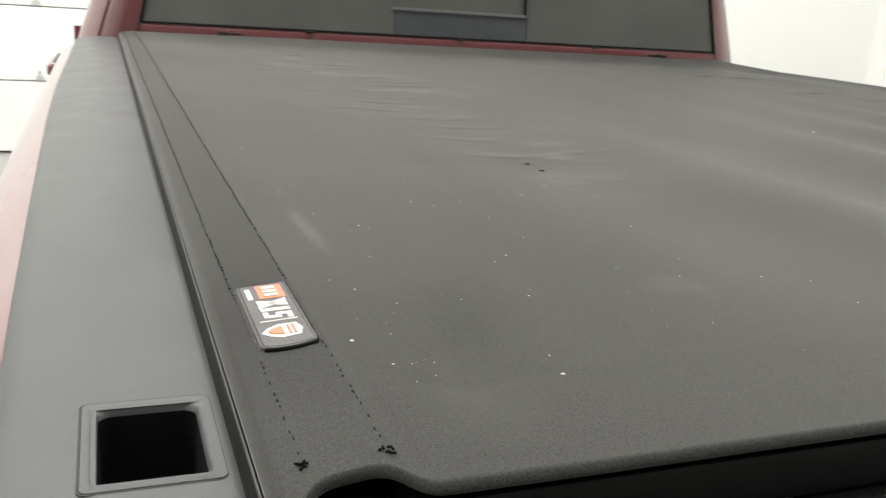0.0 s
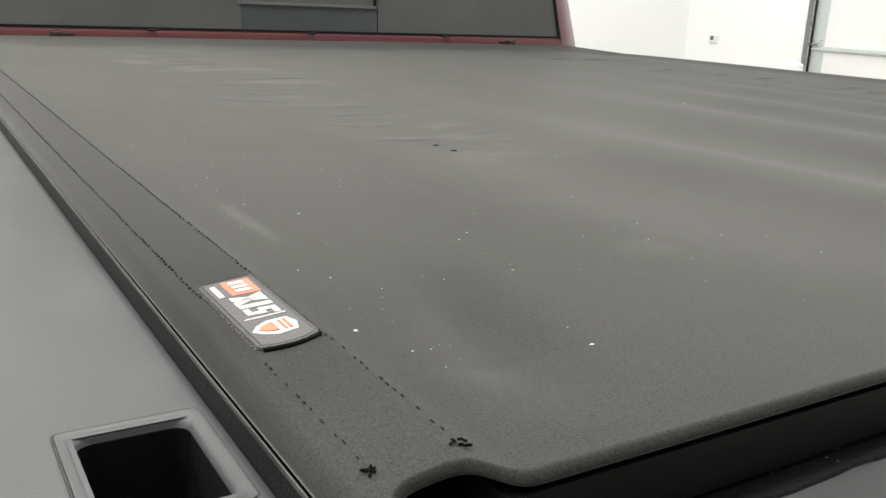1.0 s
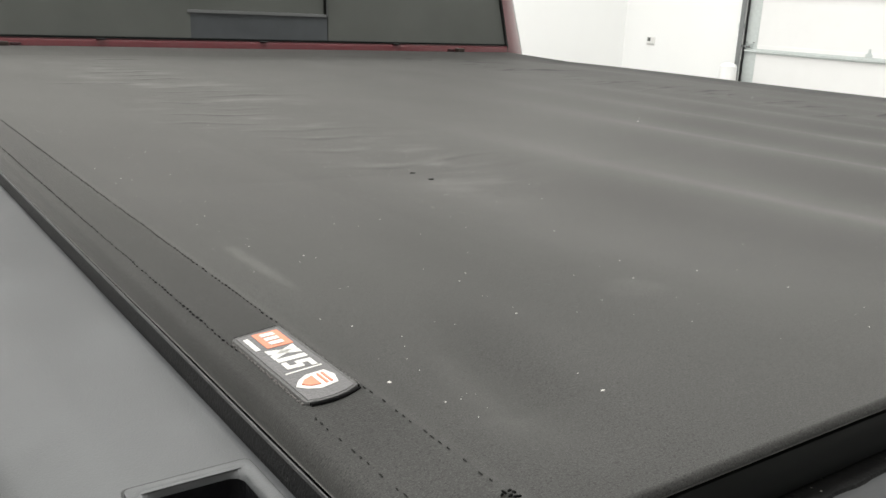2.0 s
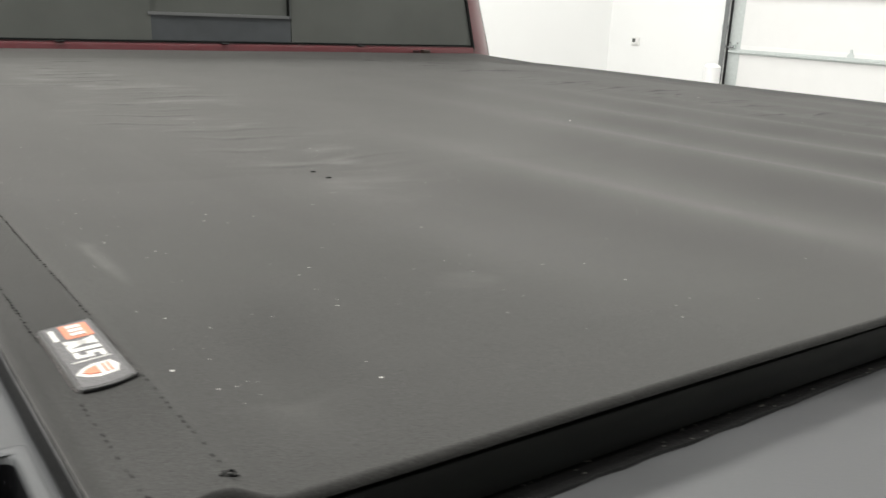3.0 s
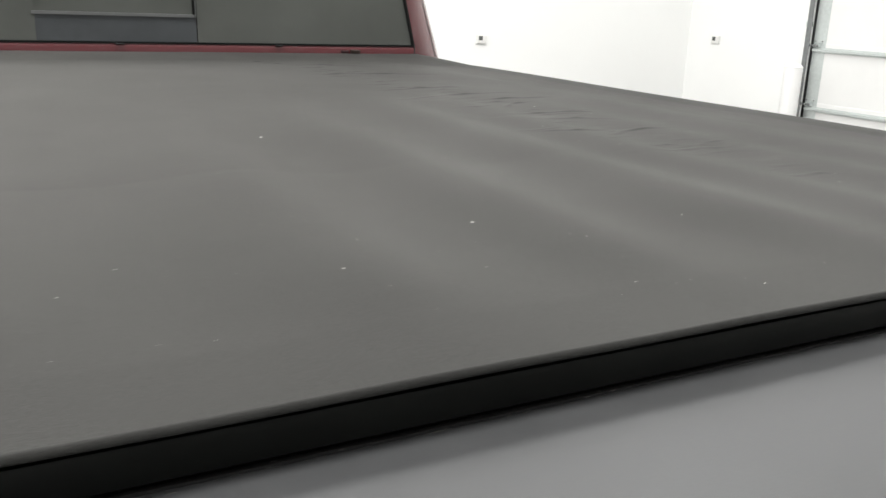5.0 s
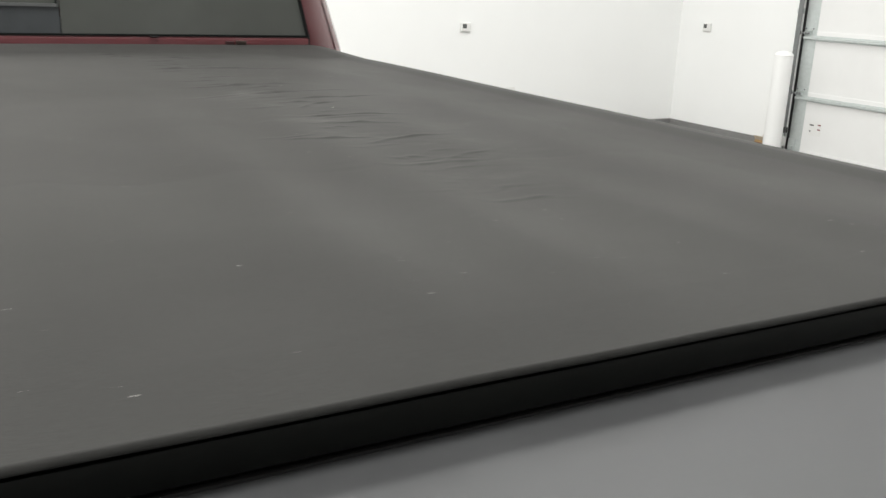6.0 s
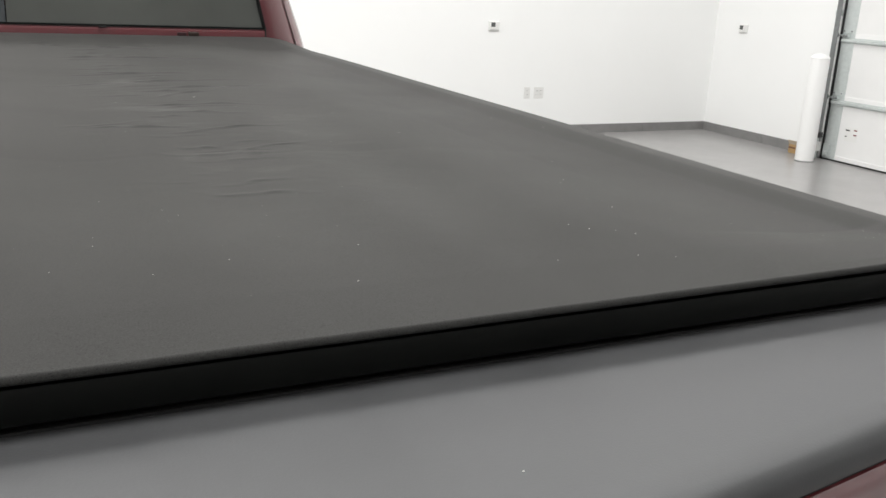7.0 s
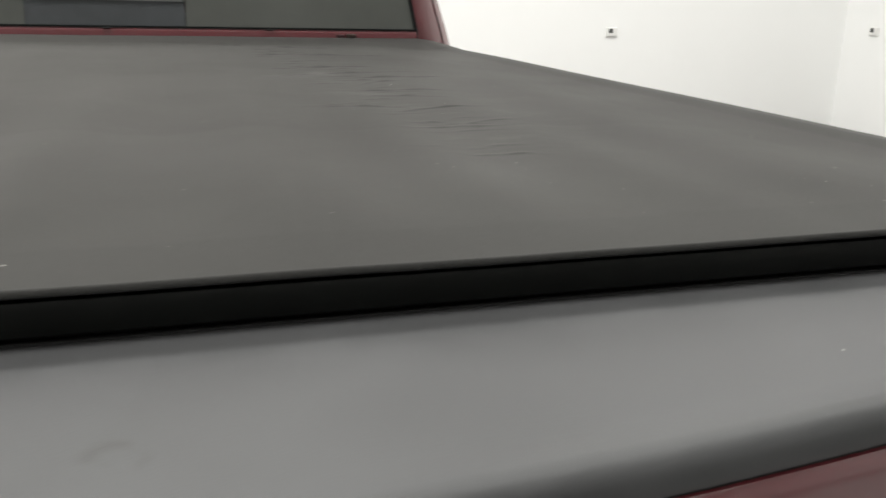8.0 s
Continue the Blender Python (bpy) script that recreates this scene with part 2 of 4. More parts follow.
    # thin layer of dust, palest edge on; sheen cut rightwards to dim that side
    nt.links.new(ramp(sep.outputs[0], -0.40, 0.40, 0.34, 0.12), b.inputs["Sheen Weight"])
    b.inputs["Sheen Roughness"].default_value = 0.32
    b.inputs["Sheen Tint"].default_value = (1.0, 0.98, 0.95, 1)
    nt.links.new(rg, b.inputs["Roughness"])
    grain = tex(1900, 2, (1, 1, 1), 0.6)
    grain = math_node("ADD", grain, math_node("MULTIPLY", math_node("MULTIPLY", rib, hem), 0.22))
    bump = nt.nodes.new("ShaderNodeBump")
    bump.inputs["Strength"].default_value, bump.inputs["Distance"].default_value = 0.08, 0.0006
    nt.links.new(grain, bump.inputs["Height"])
    nt.links.new(bump.outputs["Normal"], b.inputs["Normal"])
    return m


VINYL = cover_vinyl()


# ---------------------------------------------------------------- building helpers
def thing(name, at, label, category, kind="", group=""):
    ob = new(name)
    ob.location = at
    ob.empty_display_size = 0.1
    return tagged(ob, label, category, group, kind)


def part(name, bm, mat, parent=None, label="", smooth=False):
    """Links a bmesh, in world metres, as one mesh object under its parent."""
    bm.normal_update()
    me = bpy.data.meshes.new(name)
    bm.to_mesh(me)
    bm.free()
    me.materials.append(mat)
    if smooth:
        for p in me.polygons:
            p.use_smooth = True
        me.set_sharp_from_angle(angle=radians(38))
    ob = new(name, me)
    if parent:
        place = Vector((0, 0, 0))
        up = parent
        while up:
            place += up.location
            up = up.parent
        me.transform(Matrix.Translation(-place))
        ob.parent = parent
    if label:
        ob["label"] = label
    return ob


def box(x0, x1, y0, y1, z0, z1, bevel=0.0, segs=2, bm=None):
    own = bmesh.new()
    bmesh.ops.create_cube(own, size=1, matrix=Matrix.LocRotScale(((x0 + x1) / 2, (y0 + y1) / 2, (z0 + z1) / 2), None,
                                                               (abs(x1 - x0), abs(y1 - y0), abs(z1 - z0))))
    if bevel:
        bmesh.ops.bevel(own, geom=own.edges[:], offset=bevel, segments=segs, affect="EDGES", profile=0.5)
    if bm is None:
        return own
    me = bpy.data.meshes.new("t")
    own.to_mesh(me)
    own.free()
    bm.from_mesh(me)
    bpy.data.meshes.remove(me)
    return bm


def sweep(profile, axis, a, b, closed=True, steps=1):
    """A profile, a list of two coordinates, drawn along an axis from a to b."""
    bm = bmesh.new()
    rings = []
    for k in range(steps + 1):
        v = a + (b - a) * k / steps
        if axis == "y":
            rings.append([bm.verts.new((p, v, q)) for p, q in profile])
        elif axis == "x":
            rings.append([bm.verts.new((v, p, q)) for p, q in profile])
        else:
            rings.append([bm.verts.new((p, q, v)) for p, q in profile])
    n = len(profile)
    for r0, r1 in zip(rings, rings[1:]):
        for k in range(n if closed else n - 1):
            bm.faces.new((r0[k], r0[(k + 1) % n], r1[(k + 1) % n], r1[k]))
    if closed:
        bm.faces.new(rings[0][::-1])
        bm.faces.new(rings[-1])
    bmesh.ops.recalc_face_normals(bm, faces=bm.faces)
    return bm


def lathe(profile, segs=40, m=Matrix.Identity(4)):
    """A profile of (radius, height) turned round the z axis, then moved by m."""
    bm = bmesh.new()
    rings = []
    for r, z in profile:
        if r < 1e-5:
            rings.append([bm.verts.new((0, 0, z))])
        else:
            rings.append([bm.verts.new((r * math.cos(2 * math.pi * k / segs), r * math.sin(2 * math.pi * k / segs), z)) for k in range(segs)])
    for r0, r1 in zip(rings, rings[1:]):
        for k in range(segs):
            j = (k + 1) % segs
            if len(r0) == 1 and len(r1) == 1:
                continue
            if len(r0) == 1:
                bm.faces.new((r0[0], r1[j], r1[k]))
            elif len(r1) == 1:
                bm.faces.new((r0[k], r0[j], r1[0]))
            else:
                bm.faces.new((r0[k], r0[j], r1[j], r1[k]))
    bmesh.ops.recalc_face_normals(bm, faces=bm.faces)
    bm.transform(m)
    return bm


# ---------------------------------------------------------------- the room
X0, X1, Y0, Y1 = -7.4, 7.52, -8.5, 7.92
T = 0.2
D1_Y0, D1_Y1, D_TOP = 2.0, 6.02, 3.55     # opening in the wall on the truck's right
D2_X0, D2_X1 = -4.6, 0.4                   # opening in the wall ahead of the truck


def structure(name, bm, mat, label, category, smooth=False):
    return tagged(part(name, bm, mat, None, smooth=smooth), label, category, kind="structure")


structure("floor", box(X0 - T, X1 + T, Y0 - T, Y1 + T, -0.15, 0), FLOOR, "smooth grey epoxy-coated concrete shop floor", "floor")
structure("ceiling", box(X0 - T, X1 + T, Y0 - T, Y1 + T, CEILING, CEILING + 0.15), CEIL, "plain white ceiling with large light panels", "ceiling")
bm = box(X1, X1 + T, D1_Y1, Y1 + T, 0, CEILING)
box(X1, X1 + T, Y0 - T, D1_Y0, 0, CEILING, bm=bm)
box(X1, X1 + T, D1_Y0, D1_Y1, D_TOP, CEILING, bm=bm)
structure("wall_east", bm, WALL, "white painted drywall with a garage door opening", "wall")
bm = box(X0 - T, D2_X0, Y1, Y1 + T, 0, CEILING)
box(D2_X1, X1, Y1, Y1 + T, 0, CEILING, bm=bm)
box(D2_X0, D2_X1, Y1, Y1 + T, D_TOP, CEILING, bm=bm)
structure("wall_north", bm, WALL, "white painted drywall with a garage door opening", "wall")
structure("wall_west", box(X0 - T, X0, Y0 - T, Y1, 0, CEILING), WALL, "plain white painted wall", "wall")
# never in view; the dark south wall keeps rear-facing surfaces dim
structure("wall_south", box(X0, X1, Y0 - T, Y0, 0, CEILING), GREYWALL, "unseen grey wall, made dark to dim the light from behind", "wall")
BH = 0.098
def baseboard(name, lengths, along_y, wall):
    """Vinyl baseboard in butted lengths with a fine open joint between them."""
    prof = [(wall - 0.012, 0), (wall - 0.012, BH - 0.004), (wall - 0.009, BH), (wall, BH), (wall, 0)]
    base = structure(name, sweep([(wall - 0.006, 0), (wall - 0.006, BH - 0.003), (wall, BH - 0.003), (wall, 0)], "y" if along_y else "x", lengths[0], lengths[-1]), DARKGAP,
                     "dark grey vinyl baseboard along the white wall", "baseboard")
    for a, c in zip(lengths, lengths[1:]):
        part("baseboard_length", sweep(prof, "y" if along_y else "x", a + 0.0015, c - 0.0015), BASE, base)


baseboard("baseboard_east", [D1_Y1 + 0.17, 6.95, Y1 - 0.09, Y1], True, X1)
baseboard("baseboard_north", [D2_X1 + 0.2, 1.8, 3.0, 4.2, 5.4, 6.62, X1 - 0.10, X1 - 0.012], False, Y1)


def garage_door(name, m, width, hinges, edge, label):
    """An overhead door in its own frame: x along the wall, y out of the room, z up. edge: whether its right end shows."""
    door = thing(name, m.translation, label, "garage door")
    door.rotation_euler = m.to_euler()
    H = 0.595

    def local(pname, bm, mat, parent=door, lab=""):
        ob = part(pname, bm, mat, None, lab)
        ob.parent = parent
        return ob
    n = 6
    for k in range(n):
        z0, z1 = k * H + (0.014 if k == 0 else 0.003), (k + 1) * H - 0.003
        bm = box(0, width, 0, 0.045, z0, z1, 0.006, 1)
        sec = local("section", bm, DOORPANEL, door, "white steel door section")
        # the pressed lip along the lower edge
        local("lip", box(0.152, width - 0.152, -0.006, 0.002, z0 + 0.004, z0 + 0.046, 0.002, 1), DOORPANEL, sec)
        for side in (0, 1):
            xa = 0.002 if side == 0 else width - 0.150
            local("end_stile", box(xa, xa + 0.148, -0.005, 0.001, z0 + 0.002, z1 - 0.002, 0.001, 1), GALV, sec, "galvanised steel end plate")
        if k:
            # strut: a galvanised hat section along the joint
            zc = k * H - 0.016
            prof = [(-0.004, zc - 0.026), (-0.008, zc - 0.025), (-0.008, zc - 0.017), (-0.034, zc - 0.011), (-0.034, zc + 0.011), (-0.008, zc + 0.017),
                    (-0.008, zc + 0.025), (-0.004, zc + 0.026)]
            if edge:
                local("strut", sweep(prof, "x", 0.02, width + 0.02), GALV, door, "galvanised steel strut")
            for hx in hinges:
                bm = bmesh.new()
                prof = [(-0.035, 0), (-0.035, 0.02), (-0.012, 0.045), (-0.010, 0.075), (0.010, 0.075), (0.012, 0.045), (0.035, 0.02), (0.035, 0)]
                front = [bm.verts.new((hx + p, -0.012, k * H + 0.012 + q)) for p, q in prof]
                back = [bm.verts.new((hx + p, -0.001, k * H + 0.012 + q)) for p, q in prof]
                bm.faces.new(front[::-1])
                bm.faces.new(back)
                for a in range(len(prof)):
                    b2 = (a + 1) % len(prof)
                    bm.faces.new((front[a], front[b2], back[b2], back[a]))
                bmesh.ops.recalc_face_normals(bm, faces=bm.faces)
                local("hinge", bm, GALV, door, "galvanised steel hinge")
            for side in (0, 1):
                sx = -1 if side == 0 else 1
                xe = 0.0 if side == 0 else width
                # hinge plate with two gussets, a tube for the shaft and the shaft with its wheel
                bm = box(*sorted((xe - sx * 0.125, xe - sx * 0.012)), -0.010, -0.004, k * H - 0.004, k * H + 0.085, 0.002, 1)
                for gx in (0.034, 0.066, 0.098):
                    gusset = [(-0.008, 0.076), (-0.022, 0.050), (-0.048, 0.040), (-0.048, 0.018), (-0.008, 0.010)]
                    faces = [[bm.verts.new((xe - sx * (gx + dx), y, k * H + z)) for y, z in gusset] for dx in (0.0, 0.005)]
                    bm.faces.new(faces[0])
                    bm.faces.new(faces[1])
                    for a in range(5):
                        bm.faces.new((faces[0][a], faces[0][(a + 1) % 5], faces[1][(a + 1) % 5], faces[1][a]))
                bmesh.ops.recalc_face_normals(bm, faces=bm.faces)
                carrier = local("roller_bracket", bm, GALV, door, "galvanised roller hinge bracket")
                bm = lathe([(0, -0.13), (0.011, -0.13), (0.011, -0.035), (0.006, -0.035), (0.006, 0.0), (0.024, 0.0), (0.024, 0.014), (0, 0.014)], 14,
                           Matrix.Translation((xe + sx * 0.03, -0.038, k * H + 0.028)) @ pose(0, 0, 0, 0, 90 * sx, 0))
                local("roller", bm, GALV_DARK, carrier, "dark steel roller and shaft")
                for bx, bz in ((0.024, 0.072), (0.112, 0.072), (0.024, -0.012), (0.112, -0.012)):
                    bm = lathe([(0, 0), (0.007, 0), (0.007, 0.006), (0, 0.006)], 8, Matrix.Translation((xe - sx * bx, -0.010, k * H + bz)) @ pose(0, 0, 0, 90, 0, 0))
                    local("bolt", bm, GALV_DARK, carrier)
    local("bottom_seal", box(0.01, width - 0.01, 0.008, 0.04, 0.0, 0.015, 0.003, 1), DARKGAP, door, "black rubber bottom seal")
    for side in (0, 1):
        sx = -1 if side == 0 else 1
        xe = 0.0 if side == 0 else width
        x_in, x_out = xe + sx * 0.006, xe + sx * 0.064
        prof = [(x_in, -0.062), (x_out, -0.062), (x_out, -0.004), (x_out - sx * 0.004, -0.004), (x_out - sx * 0.004, -0.058), (x_in, -0.058)]
        track = local("track", sweep(prof, "z", 0.03, n * H), GALV_DARK, door, "galvanised steel roller track")
        prof = [(xe + sx * 0.066, 0.0), (xe + sx * 0.092, 0.0), (xe + sx * 0.092, -0.004), (xe + sx * 0.070, -0.004), (xe + sx * 0.070, -0.05), (xe + sx * 0.066, -0.05)]
        local("wall_angle", sweep(prof, "z", 0.0, n * H), GALV, track)
        local("jamb_seal", box(*sorted((xe + sx * 0.004, xe + sx * 0.032)), -0.002, 0.04, 0.0, n * H), DARKGAP, track, "black jamb seal")
        for zb in (0.16, 1.4):
            local("track_bracket", box(*sorted((xe + sx * 0.03, xe + sx * 0.09)), -0.05, -0.006, zb, zb + 0.05, 0.004, 1), GALV, track)
        bm = box(*sorted((xe - sx * 0.09, xe - sx * 0.005)), -0.02, -0.005, 0.03, 0.16, 0.004, 1)
        box(*sorted((xe - sx * 0.07, xe - sx * 0.03)), -0.045, -0.018, 0.05, 0.09, 0.004, 1, bm=bm)
        local("bottom_bracket", bm, GALV, door, "galvanised bottom corner bracket")
    return door


garage_door("garage_door", Matrix.Translation((X1 - 0.052, D1_Y1 + 0.05, 0)) @ pose(0, 0, 0, 0, 0, -90), D1_Y1 - D1_Y0 + 0.09, [1.423, 2.75], True,
            "white steel sectional garage door with galvanised struts")
garage_door("garage_door", pose(D2_X0 - 0.04, Y1 - 0.052, 0), D2_X1 - D2_X0 + 0.08, [4.6 + 0.04 - 1.284, 1.6], False,
            "white steel sectional garage door, closed, with small hinges")


# ---------------------------------------------------------------- things in the room
def warning_sticker():
    st = thing("warning_sticker", (X1 - 0.0565, 5.775, 0.29), "small white sticker with red and black bars on the door", "sticker")
    x = X1 - 0.0525
    part("backing", box(x - 0.0015, x, 5.705, 5.845, 0.225, 0.36), PLASTIC_WHITE, st)
    for yc, zc, w, mat in ((5.815, 0.330, 0.050, INK_BLACK), (5.725, 0.338, 0.036, INK_DULL), (5.725, 0.292, 0.034, INK_DULL), (5.828, 0.268, 0.018, INK_BLACK)):
        part("print_bar", box(x - 0.003, x - 0.0015, yc - w / 2, yc + w / 2, zc - 0.006, zc + 0.006), mat, st)


warning_sticker()


def thermostat(m, label):
    th = thing("thermostat", m.translation, label, "thermostat", group="wall thermostats")
    th.rotation_euler = m.to_euler()

    def local(n, bm, mat, lab=""):
        ob = part(n, bm, mat, None, lab)
        ob.parent = th
    local("body", box(-0.058, 0.058, -0.024, 0, -0.042, 0.042, 0.006, 2), PLASTIC_WHITE)
    local("display", box(-0.040, 0.008, -0.0265, -0.023, -0.012, 0.032, 0.001, 1), SCREEN, "dark grey display")
    local("button", box(0.025, 0.045, -0.0265, -0.023, 0.002, 0.018, 0.002, 1), PLASTIC_WHITE)
    local("button", box(0.025, 0.045, -0.0265, -0.023, -0.022, -0.006, 0.002, 1), PLASTIC_WHITE)
    local("base_plate", box(-0.064, 0.064, -0.006, 0, -0.056, 0.046, 0.003, 1), PLASTIC_WHITE)


thermostat(pose(4.603, Y1, 1.137), "white wall thermostat with a small dark display")
thermostat(pose(X1, 7.468, 1.198, 0, 0, -90), "white wall thermostat with a small dark display")


def outlet_plate(x, gangs, label):
    w = 0.071 + 0.046 * (gangs - 1)
    pl = thing("outlet_plate", (x, Y1, 0.452), label, "wall outlet", group="wall outlets")
    part("plate", box(x - w / 2, x + w / 2, Y1 - 0.006, Y1, 0.393, 0.511, 0.003, 2), PLASTIC_WHITE, pl)
    for g in range(gangs):
        xc = x + (g - (gangs - 1) / 2) * 0.046
        for zc in (0.4715, 0.4325):
            sock = part("socket", box(xc - 0.016, xc + 0.016, Y1 - 0.0085, Y1 - 0.0055, zc - 0.014, zc + 0.014, 0.001, 1), PLASTIC_WHITE, pl)
            for dx, h in ((-0.006, 0.009), (0.006, 0.007)):
                part("slot", box(xc + dx - 0.0015, xc + dx + 0.0015, Y1 - 0.0093, Y1 - 0.0084, zc - h / 2, zc + h / 2), INK_BLACK, sock)


outlet_plate(5.052, 1, "white duplex wall outlet with a single plate")
outlet_plate(5.196, 2, "white double-gang wall outlet plate")

BX, BY = 7.165, 6.020
bol = thing("bollard", (BX, BY, 0), "white plastic-sleeved steel safety bollard on the floor", "bollard")
R = 0.090
part("sleeve", lathe([(R, 0.004), (R, 0.985), (R - 0.002, 0.995), (R + 0.001, 1.0), (R - 0.004, 1.012), (R * 0.75, 1.03), (R * 0.4, 1.042), (0, 1.046)], 40,
                     Matrix.Translation((BX, BY, 0))), BOLLARD, bol, smooth=True)
part("foot_ring", lathe([(R + 0.002, 0), (R + 0.004, 0.003), (R + 0.002, 0.010), (R - 0.004, 0.012), (R - 0.004, 0.0)], 40, Matrix.Translation((BX, BY, 0))), BASE, bol)

def carton():
    """A long low carton with its top flaps standing open, and a folded sheet of card on it."""
    x, y = 7.435, 6.33
    cb = thing("cardboard_box", (x, y, 0), "small open tan cardboard box on the floor behind the bollard", "box")
    bm = box(x - 0.055, x + 0.055, y - 0.150, y + 0.110, 0.0, 0.004)
    for x0, x1, y0, y1 in ((-0.055, -0.051, -0.150, 0.110), (0.051, 0.055, -0.150, 0.110), (-0.051, 0.051, -0.150, -0.146), (-0.051, 0.051, 0.106, 0.110)):
        box(x + x0, x + x1, y + y0, y + y1, 0.0, 0.092, 0.001, 1, bm=bm)
    part("carton", bm, CARD, cb)
    part("tape", box(x - 0.0565, x - 0.0550, y - 0.150, y + 0.110, 0.048, 0.066), CARD_DARK, cb, "brown tape")
    flap = box(-0.003, 0.001, y - 0.148, y + 0.108, 0.0, 0.050, 0.001, 1)
    flap.transform(Matrix.Translation((x - 0.054, 0, 0.091)) @ pose(0, 0, 0, 0, -28, 0))
    part("flap", flap, CARD_PALE, cb, "pale inner side of a lifted flap")
    flap = box(-0.001, 0.003, y - 0.148, y + 0.108, 0.0, 0.045, 0.001, 1)
    flap.transform(Matrix.Translation((x + 0.051, 0, 0.091)) @ pose(0, 0, 0, 0, 12, 0))
    part("flap", flap, CARD_PALE, cb)
    part("folded_card", box(x - 0.045, x + 0.045, y - 0.14, y + 0.10, 0.070, 0.080, 0.002, 1), CARD, cb)


carton()

SY = 6.105
pe = thing("door_sensor", (7.415, SY, 0.0), "small black photo sensor on a bracket by the door track", "sensor")
part("housing", box(7.385, 7.440, SY - 0.026, SY + 0.026, 0.212, 0.268, 0.006, 2), INK_BLACK, pe)
part("lens", lathe([(0, 0), (0.012, 0), (0.012, 0.006), (0, 0.008)], 16, Matrix.Translation((7.412, SY - 0.026, 0.240)) @ pose(0, 0, 0, 90, 0, 0)), SCREEN, pe)
bm = box(7.400, 7.425, SY - 0.012, SY + 0.012, 0.0, 0.216, 0.002, 1)
part("bracket", bm, GALV, pe, "galvanised steel bracket")
part("wire_box", box(7.380, 7.430, SY - 0.030, SY + 0.022, 0.075, 0.175, 0.006, 2), PLASTIC_WHITE, pe, "white plastic wire box")

for sx, sy, share in LAMP_SPOTS:
    lamp = thing("ceiling_light", (sx, sy, CEILING), "long white light panel housing on the ceiling", "ceiling light", group="ceiling light panels")
    hl, hw = LAMP_LONG / 2, LAMP_WIDE / 2
    part("housing", box(sx - hl - 0.03, sx + hl + 0.03, sy - hw - 0.03, sy + hw + 0.03, CEILING - 0.06, CEILING, 0.004, 1), LED, lamp)
    for edge in (-1, 1):
        part("side_rim", box(*sorted((sx + edge * (hl + 0.03), sx + edge * (hl + 0.05))), sy - hw - 0.05, sy + hw + 0.05, CEILING - 0.1, CEILING, 0.004, 1), LED, lamp)


# ---------------------------------------------------------------- the pickup truck
truck = thing("pickup_truck", (0, 2.4, 0), "cherry red pickup truck with grey plastic bed rail caps", "pickup truck")
CAB_Y = 1.830
TG_TOP = 1.357
RAIL_TOP = 1.3625
REAR_AXLE, FRONT_AXLE = 0.82, 4.25


def bed_side(sign, low):
    """Outer skin of the bed: a pressed section that leaves room for the wheel."""
    # low: how far this side sits below the other
    ring = [(0.812, 1.336), (0.843, 1.339), (0.858, 1.337), (0.868, 1.330), (0.876, 1.316), (0.890, 1.288), (0.905, 1.256), (0.9195, 1.225), (0.932, 1.192), (0.943, 1.13), (0.949, 0.98), (0.951, 0.85), (0.943, 0.70), (0.93, 0.58)]
    bm = bmesh.new()
    cols = []
    ys = [0.012 + (CAB_Y - 0.035 - 0.012) * k / 60 for k in range(61)]
    for y in ys:
        d = abs(y - REAR_AXLE)
        arch = 0.42 + math.sqrt(max(0.0, 0.47 ** 2 - d * d)) if d < 0.47 else 0.0
        col = []
        for k, (x, z) in enumerate(ring):
            zz = max(z, arch) if k > 8 else z
            col.append(bm.verts.new((sign * x, y, max(zz, 0.55) - low)))
        cols.append(col)
    for c0, c1 in zip(cols, cols[1:]):
        for k in range(len(ring) - 1):
            bm.faces.new((c0[k], c0[k + 1], c1[k + 1], c1[k]))
    bmesh.ops.remove_doubles(bm, verts=bm.verts, dist=1e-5)
    bmesh.ops.recalc_face_normals(bm, faces=bm.faces)
    ob = part("bed_side", bm, RED, truck, "glossy cherry red bed side", smooth=True)
    sol = ob.modifiers.new("thickness", "SOLIDIFY")
    sol.thickness, sol.offset = 0.012, 0


bed_side(-1, 0.0)
bed_side(1, 0.0075)


